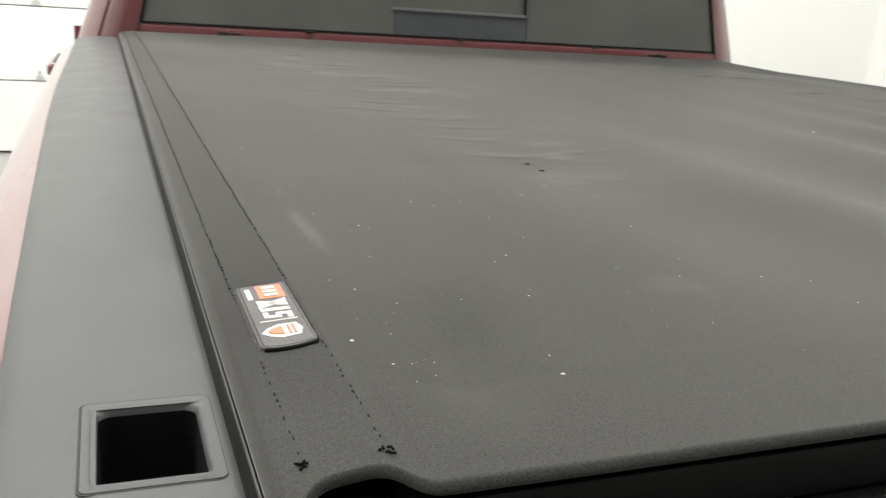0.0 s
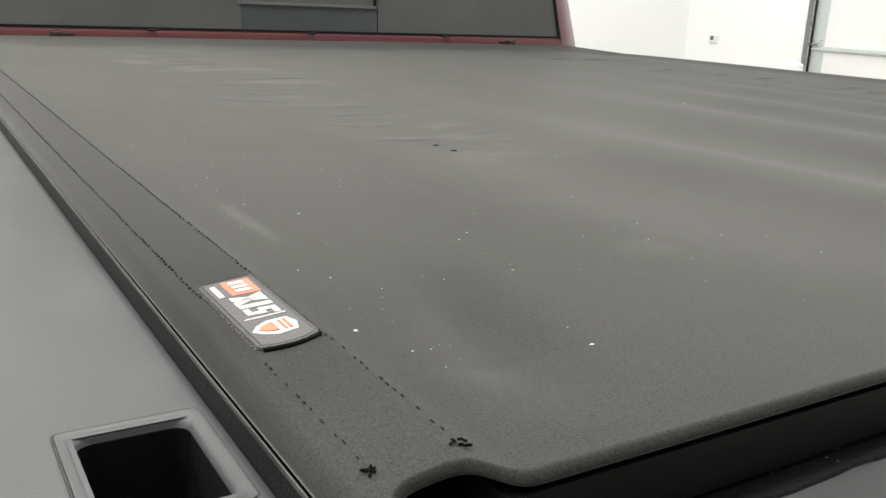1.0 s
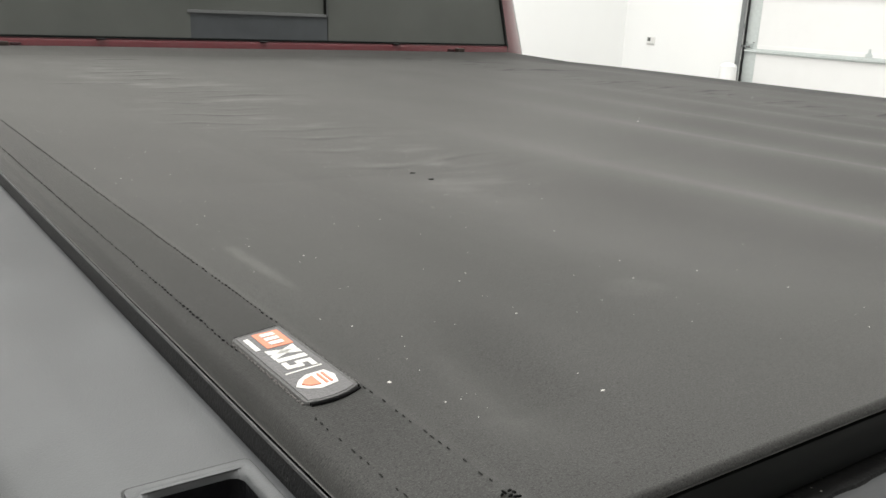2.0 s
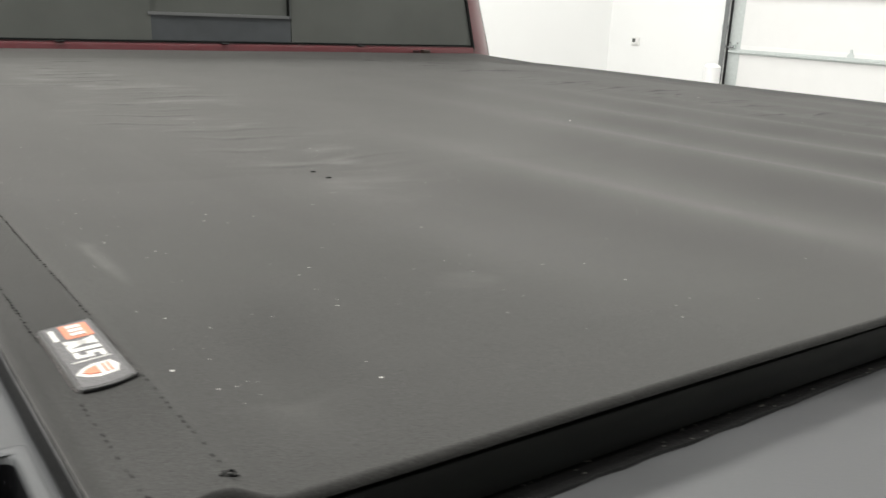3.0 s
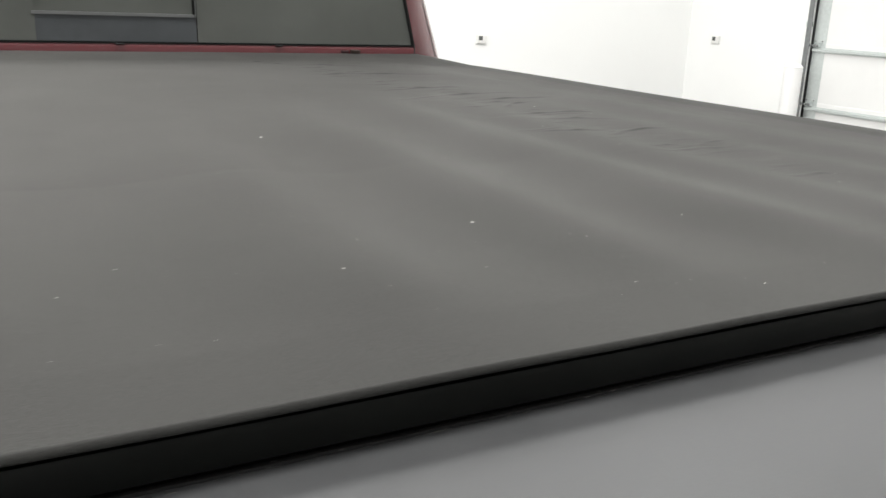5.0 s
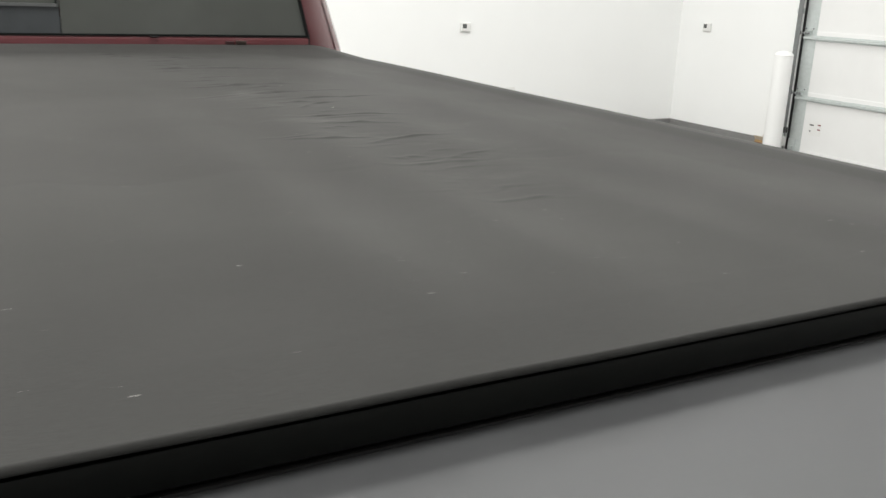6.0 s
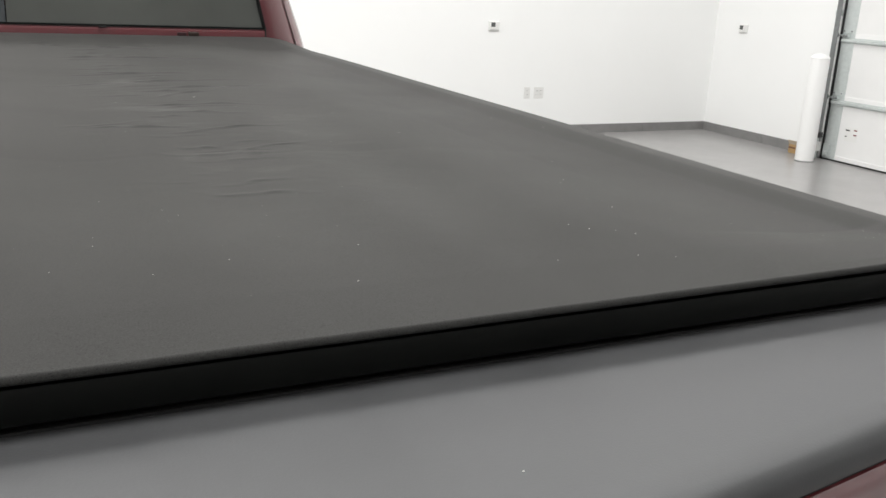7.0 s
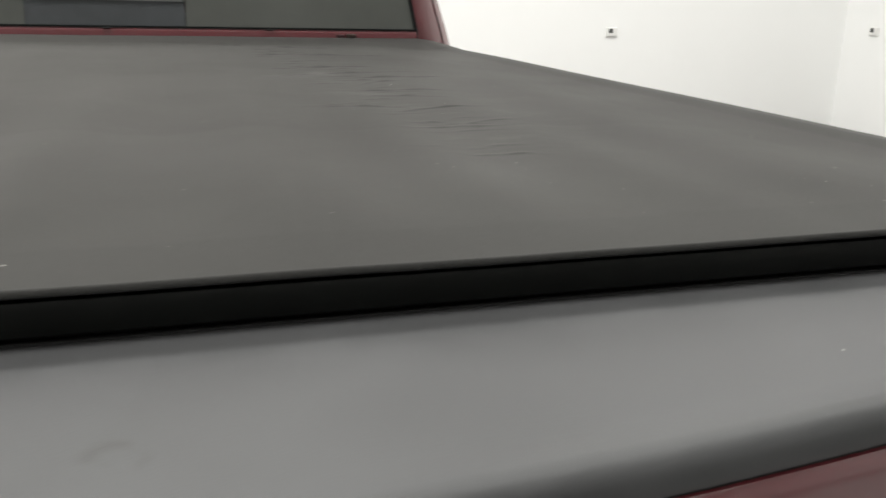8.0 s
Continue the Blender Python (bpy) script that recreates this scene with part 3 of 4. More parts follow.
def rail_cap(sign, RAIL_TOP):
    """Plastic cap on the bed rail, pierced by the stake pocket near the tailgate."""
    xi, xo = 0.7672, 0.838
    hx0, hx1, hy0, hy1 = 0.7724, 0.8034, 0.0435, 0.0865
    top = lambda x: RAIL_TOP - 0.0075 * max(0.0, (x - 0.802) / 0.036) ** 2 - 0.0006 * max(0.0, (0.7700 - x) / 0.0028) ** 1.4  # noqa: E731
    xs = [xi, 0.7680, 0.7689, 0.7699, 0.7711, hx0, hx1, 0.811, 0.818, 0.825, 0.832, xo]
    ys = [0.004, hy0, hy1, 0.15, 0.25, 0.4, 0.6, 0.8, 1.0, 1.2, 1.4, 1.6, CAB_Y - 0.012]

    def wide(x, y):
        """The outer half of the cap swells towards the middle of the bed."""
        out = 0.826 + 0.024 * min(1.0, y / 0.9) ** 0.7 - 0.004 * max(0.0, y - 1.0)
        return x + (out - xo) * max(0.0, (x - hx1) / (xo - hx1))
    bm = bmesh.new()
    grid = [[bm.verts.new((sign * wide(x, y), y, top(x))) for x in xs] for y in ys]
    for j in range(len(ys) - 1):
        for i in range(len(xs) - 1):
            if j == 1 and i == 5:
                continue
            bm.faces.new((grid[j][i], grid[j][i + 1], grid[j + 1][i + 1], grid[j + 1][i]))
    # outer skirt, inner lip
    for i, drops in ((len(xs) - 1, [(0.003, -0.005), (0.004, -0.016), (0.001, -0.020)]), (0, [(-0.001, -0.003), (-0.001, -0.02)])):
        last = [grid[j][i] for j in range(len(ys))]
        for dx, dz in drops:
            nxt = [bm.verts.new((sign * (wide(xs[i], y) + dx), y, top(xs[i]) + dz)) for y in ys]
            for j in range(len(ys) - 1):
                bm.faces.new((last[j], last[j + 1], nxt[j + 1], nxt[j]))
            last = nxt
    bmesh.ops.recalc_face_normals(bm, faces=bm.faces)
    for f in bm.faces:
        if abs(f.normal.z) > 0.9 and f.normal.z < 0:
            bmesh.ops.reverse_faces(bm, faces=bm.faces)
            break
    cap = part("rail_cap", bm, CAP, truck, "grey textured plastic rail cap", smooth=True)
    # the pocket: a rounded frame let into the cap, and a deep dark liner
    fr = bmesh.new()

    def rounded(x0, x1, y0, y1, r, z):
        pts = []
        for cx, cy, a0 in ((x1 - r, y1 - r, 0), (x0 + r, y1 - r, 90), (x0 + r, y0 + r, 180), (x1 - r, y0 + r, 270)):
            for k in range(5):
                a = radians(a0 + 22.5 * k)
                pts.append(fr.verts.new((sign * (cx + r * math.cos(a)), cy + r * math.sin(a), z)))
        return pts
    o, q = 0.0042, 0.0021

    def loop(grow, r, z):
        return rounded(hx0 + 0.0022 - min(grow, 0.0043), hx1 + grow, hy0 - grow, hy1 + grow, r, z)
    rings = [loop(o, 0.0022, RAIL_TOP - 0.0030), loop(o - 0.0003, 0.0022, RAIL_TOP + 0.0003), loop(q, 0.0034, RAIL_TOP + 0.0003), loop(0.0009, 0.0040, RAIL_TOP - 0.0003),
             loop(0.0002, 0.0042, RAIL_TOP - 0.0011), loop(-0.0003, 0.0042, RAIL_TOP - 0.0024)]
    for r0, r1 in zip(rings, rings[1:]):
        for k in range(20):
            fr.faces.new((r0[k], r0[(k + 1) % 20], r1[(k + 1) % 20], r1[k]))
    bmesh.ops.recalc_face_normals(fr, faces=fr.faces)
    part("stake_pocket", fr, CAP, cap, "flush grey rim round a stake pocket", smooth=True)
    ln = bmesh.new()
    fr = ln
    walls = [loop(-0.0002, 0.0042, RAIL_TOP - 0.0022), loop(-0.0006, 0.0042, RAIL_TOP - 0.012), loop(-0.0010, 0.0042, RAIL_TOP - 0.34)]
    for r0, r1 in zip(walls, walls[1:]):
        for k in range(20):
            ln.faces.new((r0[k], r0[(k + 1) % 20], r1[(k + 1) % 20], r1[k]))
    ln.faces.new(walls[-1])
    part("pocket_liner", ln, POCKET, cap, "deep dark pocket liner")
    # a thin shadow seam round the rim
    sm = bmesh.new()
    fr = sm
    edges = [loop(o + 0.0005, 0.0026, RAIL_TOP - 0.0030), loop(o + 0.0005, 0.0026, RAIL_TOP + 0.0001), loop(o - 0.0001, 0.0022, RAIL_TOP + 0.0001)]
    for r0, r1 in zip(edges, edges[1:]):
        for k in range(20):
            sm.faces.new((r0[k], r0[(k + 1) % 20], r1[(k + 1) % 20], r1[k]))
    bmesh.ops.recalc_face_normals(sm, faces=sm.faces)
    part("rim_seam", sm, DARKGAP, cap)
    return cap


RAIL_L = rail_cap(-1, RAIL_TOP)
rail_cap(1, RAIL_TOP - 0.0125)



def scratch(x0, x1, y, wide):
    """A shallow curved scuff that follows the fall of the cap."""
    bm = bmesh.new()
    rows = []
    for k in range(7):
        u = k / 6
        x, yy, w = x0 + (x1 - x0) * u, y + 0.0009 * u * (1 - u), wide * (0.25 + 3.0 * u * (1 - u))
        z = RAIL_TOP - 0.0075 * max(0.0, (-x - 0.8012) / 0.034) ** 2 + 0.00025
        rows.append((bm.verts.new((x, yy - w / 2, z)), bm.verts.new((x, yy + w / 2, z))))
    for a, b2 in zip(rows, rows[1:]):
        bm.faces.new((a[0], b2[0], b2[1], a[1]))
    part("scratch", bm, SCRATCH, RAIL_L, "short dark scratch")


scratch(-0.8165, -0.8125, 0.2505, 0.0006)
scratch(-0.8085, -0.8070, 0.2485, 0.0004)


# bed floor, headboard and inner walls
part("bed_floor", box(-0.80, 0.80, 0.0, CAB_Y - 0.04, 0.80, 0.83), UNDER, truck, "dark bed floor under the cover")
part("bed_headboard", box(-0.80, 0.80, CAB_Y - 0.06, CAB_Y - 0.025, 0.83, 1.33), RED, truck)
for sgn in (-1, 1):
    part("bed_wall", box(*sorted((sgn * 0.765, sgn * 0.80)), 0.0, CAB_Y - 0.04, 0.80, 1.335), UNDER, truck)

# tailgate: red skin, bowed in plan, with a grey plastic cap that curls over its rear edge
def bowed(profile, x0, x1, steps=48):
    """Sweeps a profile along x while its depth follows the tailgate's bow."""
    bm = sweep(profile, "x", x0, x1, steps=steps)
    for v in bm.verts:
        bow = 0.153 - 0.195 * v.co.x ** 2 + 0.060 * v.co.x ** 4
        if v.co.y < 0:
            v.co.y *= bow / 0.110
    return bm


tg = part("tailgate", bowed([(-0.004, 0.70), (-0.004, 1.3366), (-0.1066, 1.3402), (-0.1092, 1.3398), (-0.1108, 1.3376), (-0.1114, 1.331), (-0.1118, 1.315), (-0.112, 1.295), (-0.106, 1.20), (-0.104, 1.0), (-0.100, 0.72), (-0.09, 0.70)],
                            -0.832, 0.832), RED, truck, "cherry red tailgate", smooth=True)
cap_prof = [(-0.0005, 1.330), (-0.0005, TG_TOP - 0.002), (-0.003, TG_TOP), (-0.030, TG_TOP + 0.0003), (-0.060, TG_TOP), (-0.092, TG_TOP - 0.0001), (-0.1010, TG_TOP - 0.0005),
            (-0.1050, TG_TOP - 0.0016), (-0.1075, TG_TOP - 0.0038), (-0.1090, TG_TOP - 0.0074), (-0.1096, TG_TOP - 0.0125), (-0.1090, TG_TOP - 0.0152), (-0.104, TG_TOP - 0.0158)]
part("tailgate_cap", bowed(cap_prof, -0.834, 0.834), GATECAP, tg, "smooth grey plastic tailgate cap", smooth=True)
part("tailgate_gap", bowed([(-0.100, 1.3396), (-0.1080, 1.3396), (-0.1080, 1.3418), (-0.100, 1.3418)], -0.830, 0.830), DARKGAP, tg, "dark gap under the cap")
bm = box(-0.13, 0.13, -0.150, -0.128, 1.16, 1.24, 0.006, 2)
part("tailgate_handle", bm, BLACK, tg, "black tailgate handle")


def tail_lamp(sign, low):
    """A wrap-round lens over the rear end of the bed side, with a dark border."""
    ring = [(0.845, 1.3375), (0.858, 1.337), (0.868, 1.330), (0.876, 1.316), (0.890, 1.288), (0.905, 1.256), (0.9195, 1.225), (0.932, 1.192), (0.943, 1.13), (0.949, 1.0)]

    def skin(y0, y1, lift, pts):
        bm = bmesh.new()
        cols = [[bm.verts.new((sign * (x + lift), y, z + lift * 0.6 - low)) for x, z in pts] for y in (y0, (y0 + y1) / 2, y1)]
        for c0, c1 in zip(cols, cols[1:]):
            for k in range(len(pts) - 1):
                bm.faces.new((c0[k], c0[k + 1], c1[k + 1], c1[k]))
        bmesh.ops.solidify(bm, geom=bm.faces[:], thickness=0.006)
        bmesh.ops.recalc_face_normals(bm, faces=bm.faces)
        return bm
    lamp = part("tail_lamp", skin(-0.006, 0.345, 0.0062, ring[1:]), LENS, truck, "red tail lamp lens", smooth=True)
    part("lamp_border", skin(-0.004, 0.368, 0.0045, ring), BLACK, lamp, "black lamp surround")


LENS = material("red_lamp_lens", (0.30, 0.01, 0.015), 0.12, coat=0.5)
tail_lamp(-1, 0.0)
tail_lamp(1, 0.0075)
part("rear_bumper", box(-0.93, 0.93, -0.20, -0.02, 0.48, 0.66, 0.03, 3), RIM, truck, "chromed steel rear bumper")


# cab: stacked outlines with rounded rear corners; the rear window fills the flat rear face
def cab_shape(z):
    if z <= 1.37:
        half = min(0.925, 0.84 + 0.28 * (1.37 - z))
        r = 0.11
    else:
        half = 0.84 - 0.36 * (z - 1.37)
        r = max(0.05, 0.11 - 0.14 * (z - 1.37))
    y_rear = CAB_Y + 0.06 * max(0.0, z - 1.395)
    y_front = 3.75 if z <= 1.30 else 3.75 - 1.15 * (z - 1.30) / 0.6
    return half, r, y_rear, y_front


GLASS_Z0, GLASS_Z1 = 1.3945, 1.80
zs = [0.52, 0.7, 0.9, 1.05, 1.15, 1.22, 1.28, 1.33, 1.37, GLASS_Z0, 1.43, 1.48, 1.53, 1.60, 1.70, GLASS_Z1, 1.86, 1.90, 1.92]


def cab_outline(z):
    half, r, y0, y1 = cab_shape(z)
    pts = []
    n = 8
    for k in range(n + 1):
        a = -math.pi / 2 + math.pi / 2 * k / n
        pts.append((half - r + r * math.cos(a), y0 + r + r * math.sin(a), z))
    pts.append((half, (y0 + y1) / 2, z))
    pts.append((half - 0.02, y1 - 0.12, z))
    pts.append((half - 0.14, y1, z))
    left = [(-x, y, zz) for x, y, zz in reversed(pts)]
    return pts + left          # from the rear right corner round the front to the rear left corner


bm = bmesh.new()
rows = [[bm.verts.new(p) for p in cab_outline(z)] for z in zs]
for k, (r0, r1) in enumerate(zip(rows, rows[1:])):
    n = len(r0)
    for j in range(n - 1):
        bm.faces.new((r0[j], r0[j + 1], r1[j + 1], r1[j]))
    if zs[k + 1] <= GLASS_Z0 + 1e-6 or zs[k] >= GLASS_Z1 - 1e-6:
        bm.faces.new((r0[n - 1], r0[0], r1[0], r1[n - 1]))
bm.faces.new(rows[-1])
bm.faces.new(rows[0][::-1])
bmesh.ops.recalc_face_normals(bm, faces=bm.faces)
cab = part("cab", bm, RED, truck, "cherry red crew cab", smooth=True)

# panel seam down each rear corner
for sgn in (-1, 1):
    bm = bmesh.new()
    last = None
    for k in range(25):
        z = 1.20 + 0.6 * k / 24
        half, r, y0, _ = cab_shape(z)
        pair = []
        for a in (-50.5, -48.2):
            ca, sa = math.cos(radians(a)), math.sin(radians(a))
            pair.append(bm.verts.new((sgn * (half - r + (r + 0.0008) * ca), y0 + r + (r + 0.0008) * sa, z)))
        if last:
            bm.faces.new((last[0], last[1], pair[1], pair[0]))
        last = pair
    bmesh.ops.solidify(bm, geom=bm.faces[:], thickness=0.0015)
    bmesh.ops.recalc_face_normals(bm, faces=bm.faces)
    part("pillar_seam", bm, HOLE, cab, "thin dark seam on the pillar")

# pressed ledge under the rear window
part("window_ledge", sweep([(CAB_Y + 0.002, 1.366), (CAB_Y - 0.006, 1.366), (CAB_Y - 0.0065, 1.374), (CAB_Y - 0.0045, 1.3865), (CAB_Y - 0.003, 1.3905), (CAB_Y + 0.002, 1.3925)],
                           "x", -0.722, 0.722), RED, cab, smooth=True)
for sgn in (-1, 1):
    part("corner_seam", box(*sorted((sgn * 0.7225, sgn * 0.7255)), CAB_Y - 0.004, CAB_Y + 0.004, 1.33, 1.40), DARKGAP, cab, "dark panel seam")

win = thing("rear_window", (0, CAB_Y, GLASS_Z0), "", "")
win.parent = truck
win.location = (0, CAB_Y - 2.4, GLASS_Z0)
for key in ("label", "category"):
    if key in win:
        del win[key]


def quad_slab(x00, x01, x10, x11, z0, z1, y_off, thick):
    """An upright slab in the window's plane: lower edge x00 to x01, upper edge x10 to x11."""
    bm = bmesh.new()
    def at(x, z, d):
        return bm.verts.new((x, CAB_Y + 0.06 * max(0.0, z - 1.395) + y_off + d, z))
    f = [at(x00, z0, 0), at(x01, z0, 0), at(x11, z1, 0), at(x10, z1, 0)]
    b = [at(x00, z0, thick), at(x01, z0, thick), at(x11, z1, thick), at(x10, z1, thick)]
    bm.faces.new(f)
    bm.faces.new(b[::-1])
    for k in range(4):
        bm.faces.new((f[k], b[k], b[(k + 1) % 4], f[(k + 1) % 4]))
    bmesh.ops.recalc_face_normals(bm, faces=bm.faces)
    return bm


gx0, gx1 = 0.7215, 0.7215 - 0.22 * (GLASS_Z1 - GLASS_Z0)
for sgn, nm in ((-1, "fixed_pane"), (1, "fixed_pane")):
    lo, hi = sorted((sgn * 0.17, sgn * (gx0 - 0.003))), sorted((sgn * 0.17, sgn * (gx1 - 0.003)))
    part(nm, quad_slab(lo[0], lo[1], hi[0], hi[1], GLASS_Z0 + 0.003, GLASS_Z1 - 0.003, 0.002, 0.005), GLASS, win, "dark tinted fixed pane")
part("sliding_pane", quad_slab(-0.176, 0.164, -0.176, 0.164, 1.458, GLASS_Z1 - 0.003, 0.009, 0.005), GLASS, win, "dark tinted sliding pane")
part("slider_sill", quad_slab(-0.176, 0.168, -0.176, 0.168, GLASS_Z0 + 0.003, 1.452, 0.003, 0.012), material("satin_black_sill", (0.085, 0.092, 0.098), 0.25, vary=0.15, vary_size=9), win, "satin black slider sill")
part("slider_rail", quad_slab(-0.176, 0.164, -0.176, 0.164, 1.452, 1.4585, 0.000, 0.016), material("grey_slider_rail", (0.16, 0.165, 0.165), 0.35), win, "grey slider rail")
part("slider_jamb", quad_slab(0.1615, 0.1650, 0.1615, 0.1650, 1.452, GLASS_Z1 - 0.003, 0.001, 0.012), BLACK, win)
part("slider_trim", quad_slab(0.1650, 0.1685, 0.1650, 0.1685, 1.452, GLASS_Z1 - 0.003, 0.0, 0.010), material("dull_slider_trim", (0.09, 0.095, 0.093), 0.4), win, "dull grey slider trim")
part("gasket", quad_slab(-gx0, gx0, -gx0, gx0, GLASS_Z0 - 0.0012, GLASS_Z0 + 0.0026, -0.003, 0.009), RUBBER, win, "black rubber window gasket")
for sgn in (-1, 1):
    lo, hi = sorted((sgn * (gx0 - 0.003), sgn * (gx0 + 0.004))), sorted((sgn * (gx1 - 0.003), sgn * (gx1 + 0.004)))
    part("gasket", quad_slab(lo[0], lo[1], hi[0], hi[1], GLASS_Z0, GLASS_Z1, -0.003, 0.010), RUBBER, win)
for xn in (-0.365, -0.003, 0.36):
    part("drain_notch", box(xn - 0.009, xn + 0.009, CAB_Y - 0.0095, CAB_Y, 1.3918, 1.3940, 0.001, 1), DARKGAP, win)
for sgn in (-1, 1):
    part("clip", box(*sorted((sgn * 0.543, sgn * 0.566)), CAB_Y - 0.020, CAB_Y - 0.004, 1.3755, 1.3850, 0.002, 2), CLIP, cab, "small brown steel clip")
    part("clip_hole", box(*sorted((sgn * 0.519, sgn * 0.539)), CAB_Y - 0.0095, CAB_Y - 0.004, 1.3755, 1.3830, 0.001, 1), HOLE, cab)
    # side glass, handles and mirror
    bm = bmesh.new()
    pts = [(1.98, 1.40), (3.25, 1.40), (2.95, 1.80), (2.05, 1.80)]
    f = [bm.verts.new((sgn * (cab_shape(z)[0] + 0.003), y, z)) for y, z in pts]
    bm.faces.new(f)
    bmesh.ops.solidify(bm, geom=bm.faces[:], thickness=0.004)
    part("side_window", bm, GLASS, cab, "dark tinted side window")
    for hy in (2.22, 3.22):
        xh = cab_shape(1.262)[0]
        hz = 1.244 if hy < 3 else 1.180
        bm = box(*sorted((sgn * (xh - 0.004), sgn * (xh + 0.052))), hy - 0.10, hy + 0.10, hz, hz + 0.032, 0.010, 3)
        h = part("door_handle", bm, RED, cab, "red door handle over a dark recess", smooth=True)
        part("handle_gap", box(*sorted((sgn * (xh - 0.004), sgn * (xh + 0.036))), hy - 0.085, hy + 0.095, hz + 0.031, hz + 0.040, 0.003, 1), DARKGAP, h)

part("interior_back", box(-0.70, 0.70, 2.05, 2.10, 0.9, 1.42), LINING, cab, "dark seat back seen through the glass")

# front end, wheels
bm = bmesh.new()
prof = [(3.70, 0.52), (3.70, 1.28), (4.2, 1.25), (4.9, 1.18), (5.15, 1.08), (5.2, 0.85), (5.15, 0.55)]
part("hood", sweep(prof, "x", -0.90, 0.90), RED, truck, "cherry red hood and front end", smooth=True)
part("front_bumper", box(-0.95, 0.95, 5.12, 5.32, 0.45, 0.68, 0.04, 3), RIM, truck)
part("chassis", box(-0.45, 0.45, 0.0, 5.1, 0.42, 0.55), UNDER, truck)
for wy in (REAR_AXLE, FRONT_AXLE):
    for sgn in (-1, 1):
        m = Matrix.Translation((sgn * 0.83, wy, 0.40)) @ pose(0, 0, 0, 0, 90 * sgn, 0)
        wheel = thing("wheel", (0, 0, 0), "", "")
        for key in ("label", "category"):
            if key in wheel:
                del wheel[key]
        wheel.parent = truck
        wheel.location = (sgn * 0.83, wy - 2.4, 0.40)
        part("tyre", lathe([(0.26, -0.11), (0.36, -0.125), (0.39, -0.10), (0.40, -0.05), (0.40, 0.05), (0.39, 0.10), (0.36, 0.125), (0.26, 0.11)], 48, m), TYRE, wheel, smooth=True)
        part("rim", lathe([(0.262, -0.11), (0.25, 0.04), (0.262, 0.11), (0.24, 0.112), (0.22, 0.06), (0.10, 0.075), (0.07, 0.09), (0, 0.09)], 32, m), RIM, wheel, smooth=True)


# ---------------------------------------------------------------- the bed cover
CW, CL, CZ = 0.7655, CAB_Y - 0.010, 1.380
cover = thing("tonneau_cover", (0, CL / 2, 1.34), "dusty black vinyl soft roll-up truck bed cover, closed", "bed cover")
rng = np.random.default_rng(7)


def crease_list():
    """Creases that run across the sheet: centre, half length, width, height, slope."""
    # the deep ones: start and end across the bed, then their places along it
    deep = [(0.262, 0.400, 1.000, 1.034), (0.242, 0.443, 0.884, 0.946), (0.344, 0.470, 0.850, 0.872), (0.336, 0.396, 0.775, 0.820), (0.312, 0.425, 0.700, 0.698),
            (0.333, 0.392, 0.655, 0.632), (0.250, 0.326, 0.556, 0.550), (0.318, 0.408, 0.524, 0.547), (0.306, 0.340, 0.447, 0.438), (0.297, 0.378, 0.414, 0.404),
            (0.340, 0.418, 0.410, 0.455), (0.312, 0.358, 0.292, 0.298), (0.298, 0.357, 0.262, 0.250), (0.268, 0.470, 1.272, 1.270), (0.280, 0.415, 1.480, 1.455)]
    out = [((a + c) / 2, (p + q) / 2, (c - a) / 2, rng.uniform(0.0040, 0.0056), rng.uniform(0.0014, 0.0021) * (1.0 if p > 0.48 else 0.55), (q - p) / (c - a)) for a, c, p, q in deep]
    y = 0.30
    while y < 1.62:
        far = max(0.0, y - 0.30)
        out.append((rng.normal(0.345 - 0.03 * far, 0.040), y, rng.uniform(0.016, 0.040), rng.uniform(0.0034, 0.0050), rng.uniform(0.0006, 0.0014) * min(1.0, 0.3 + 1.2 * far), rng.uniform(-0.10, 0.30)))
        y += rng.uniform(0.028, 0.052)
    y = 0.44
    while y < 1.60:
        out.append((rng.normal(-0.490 + 0.02 * (y - 0.5), 0.035), y, rng.uniform(0.03, 0.07), rng.uniform(0.006, 0.011), rng.uniform(0.0003, 0.0008), rng.uniform(-0.20, 0.20)))
        y += rng.uniform(0.04, 0.07)
    return out


CREASES = crease_list()


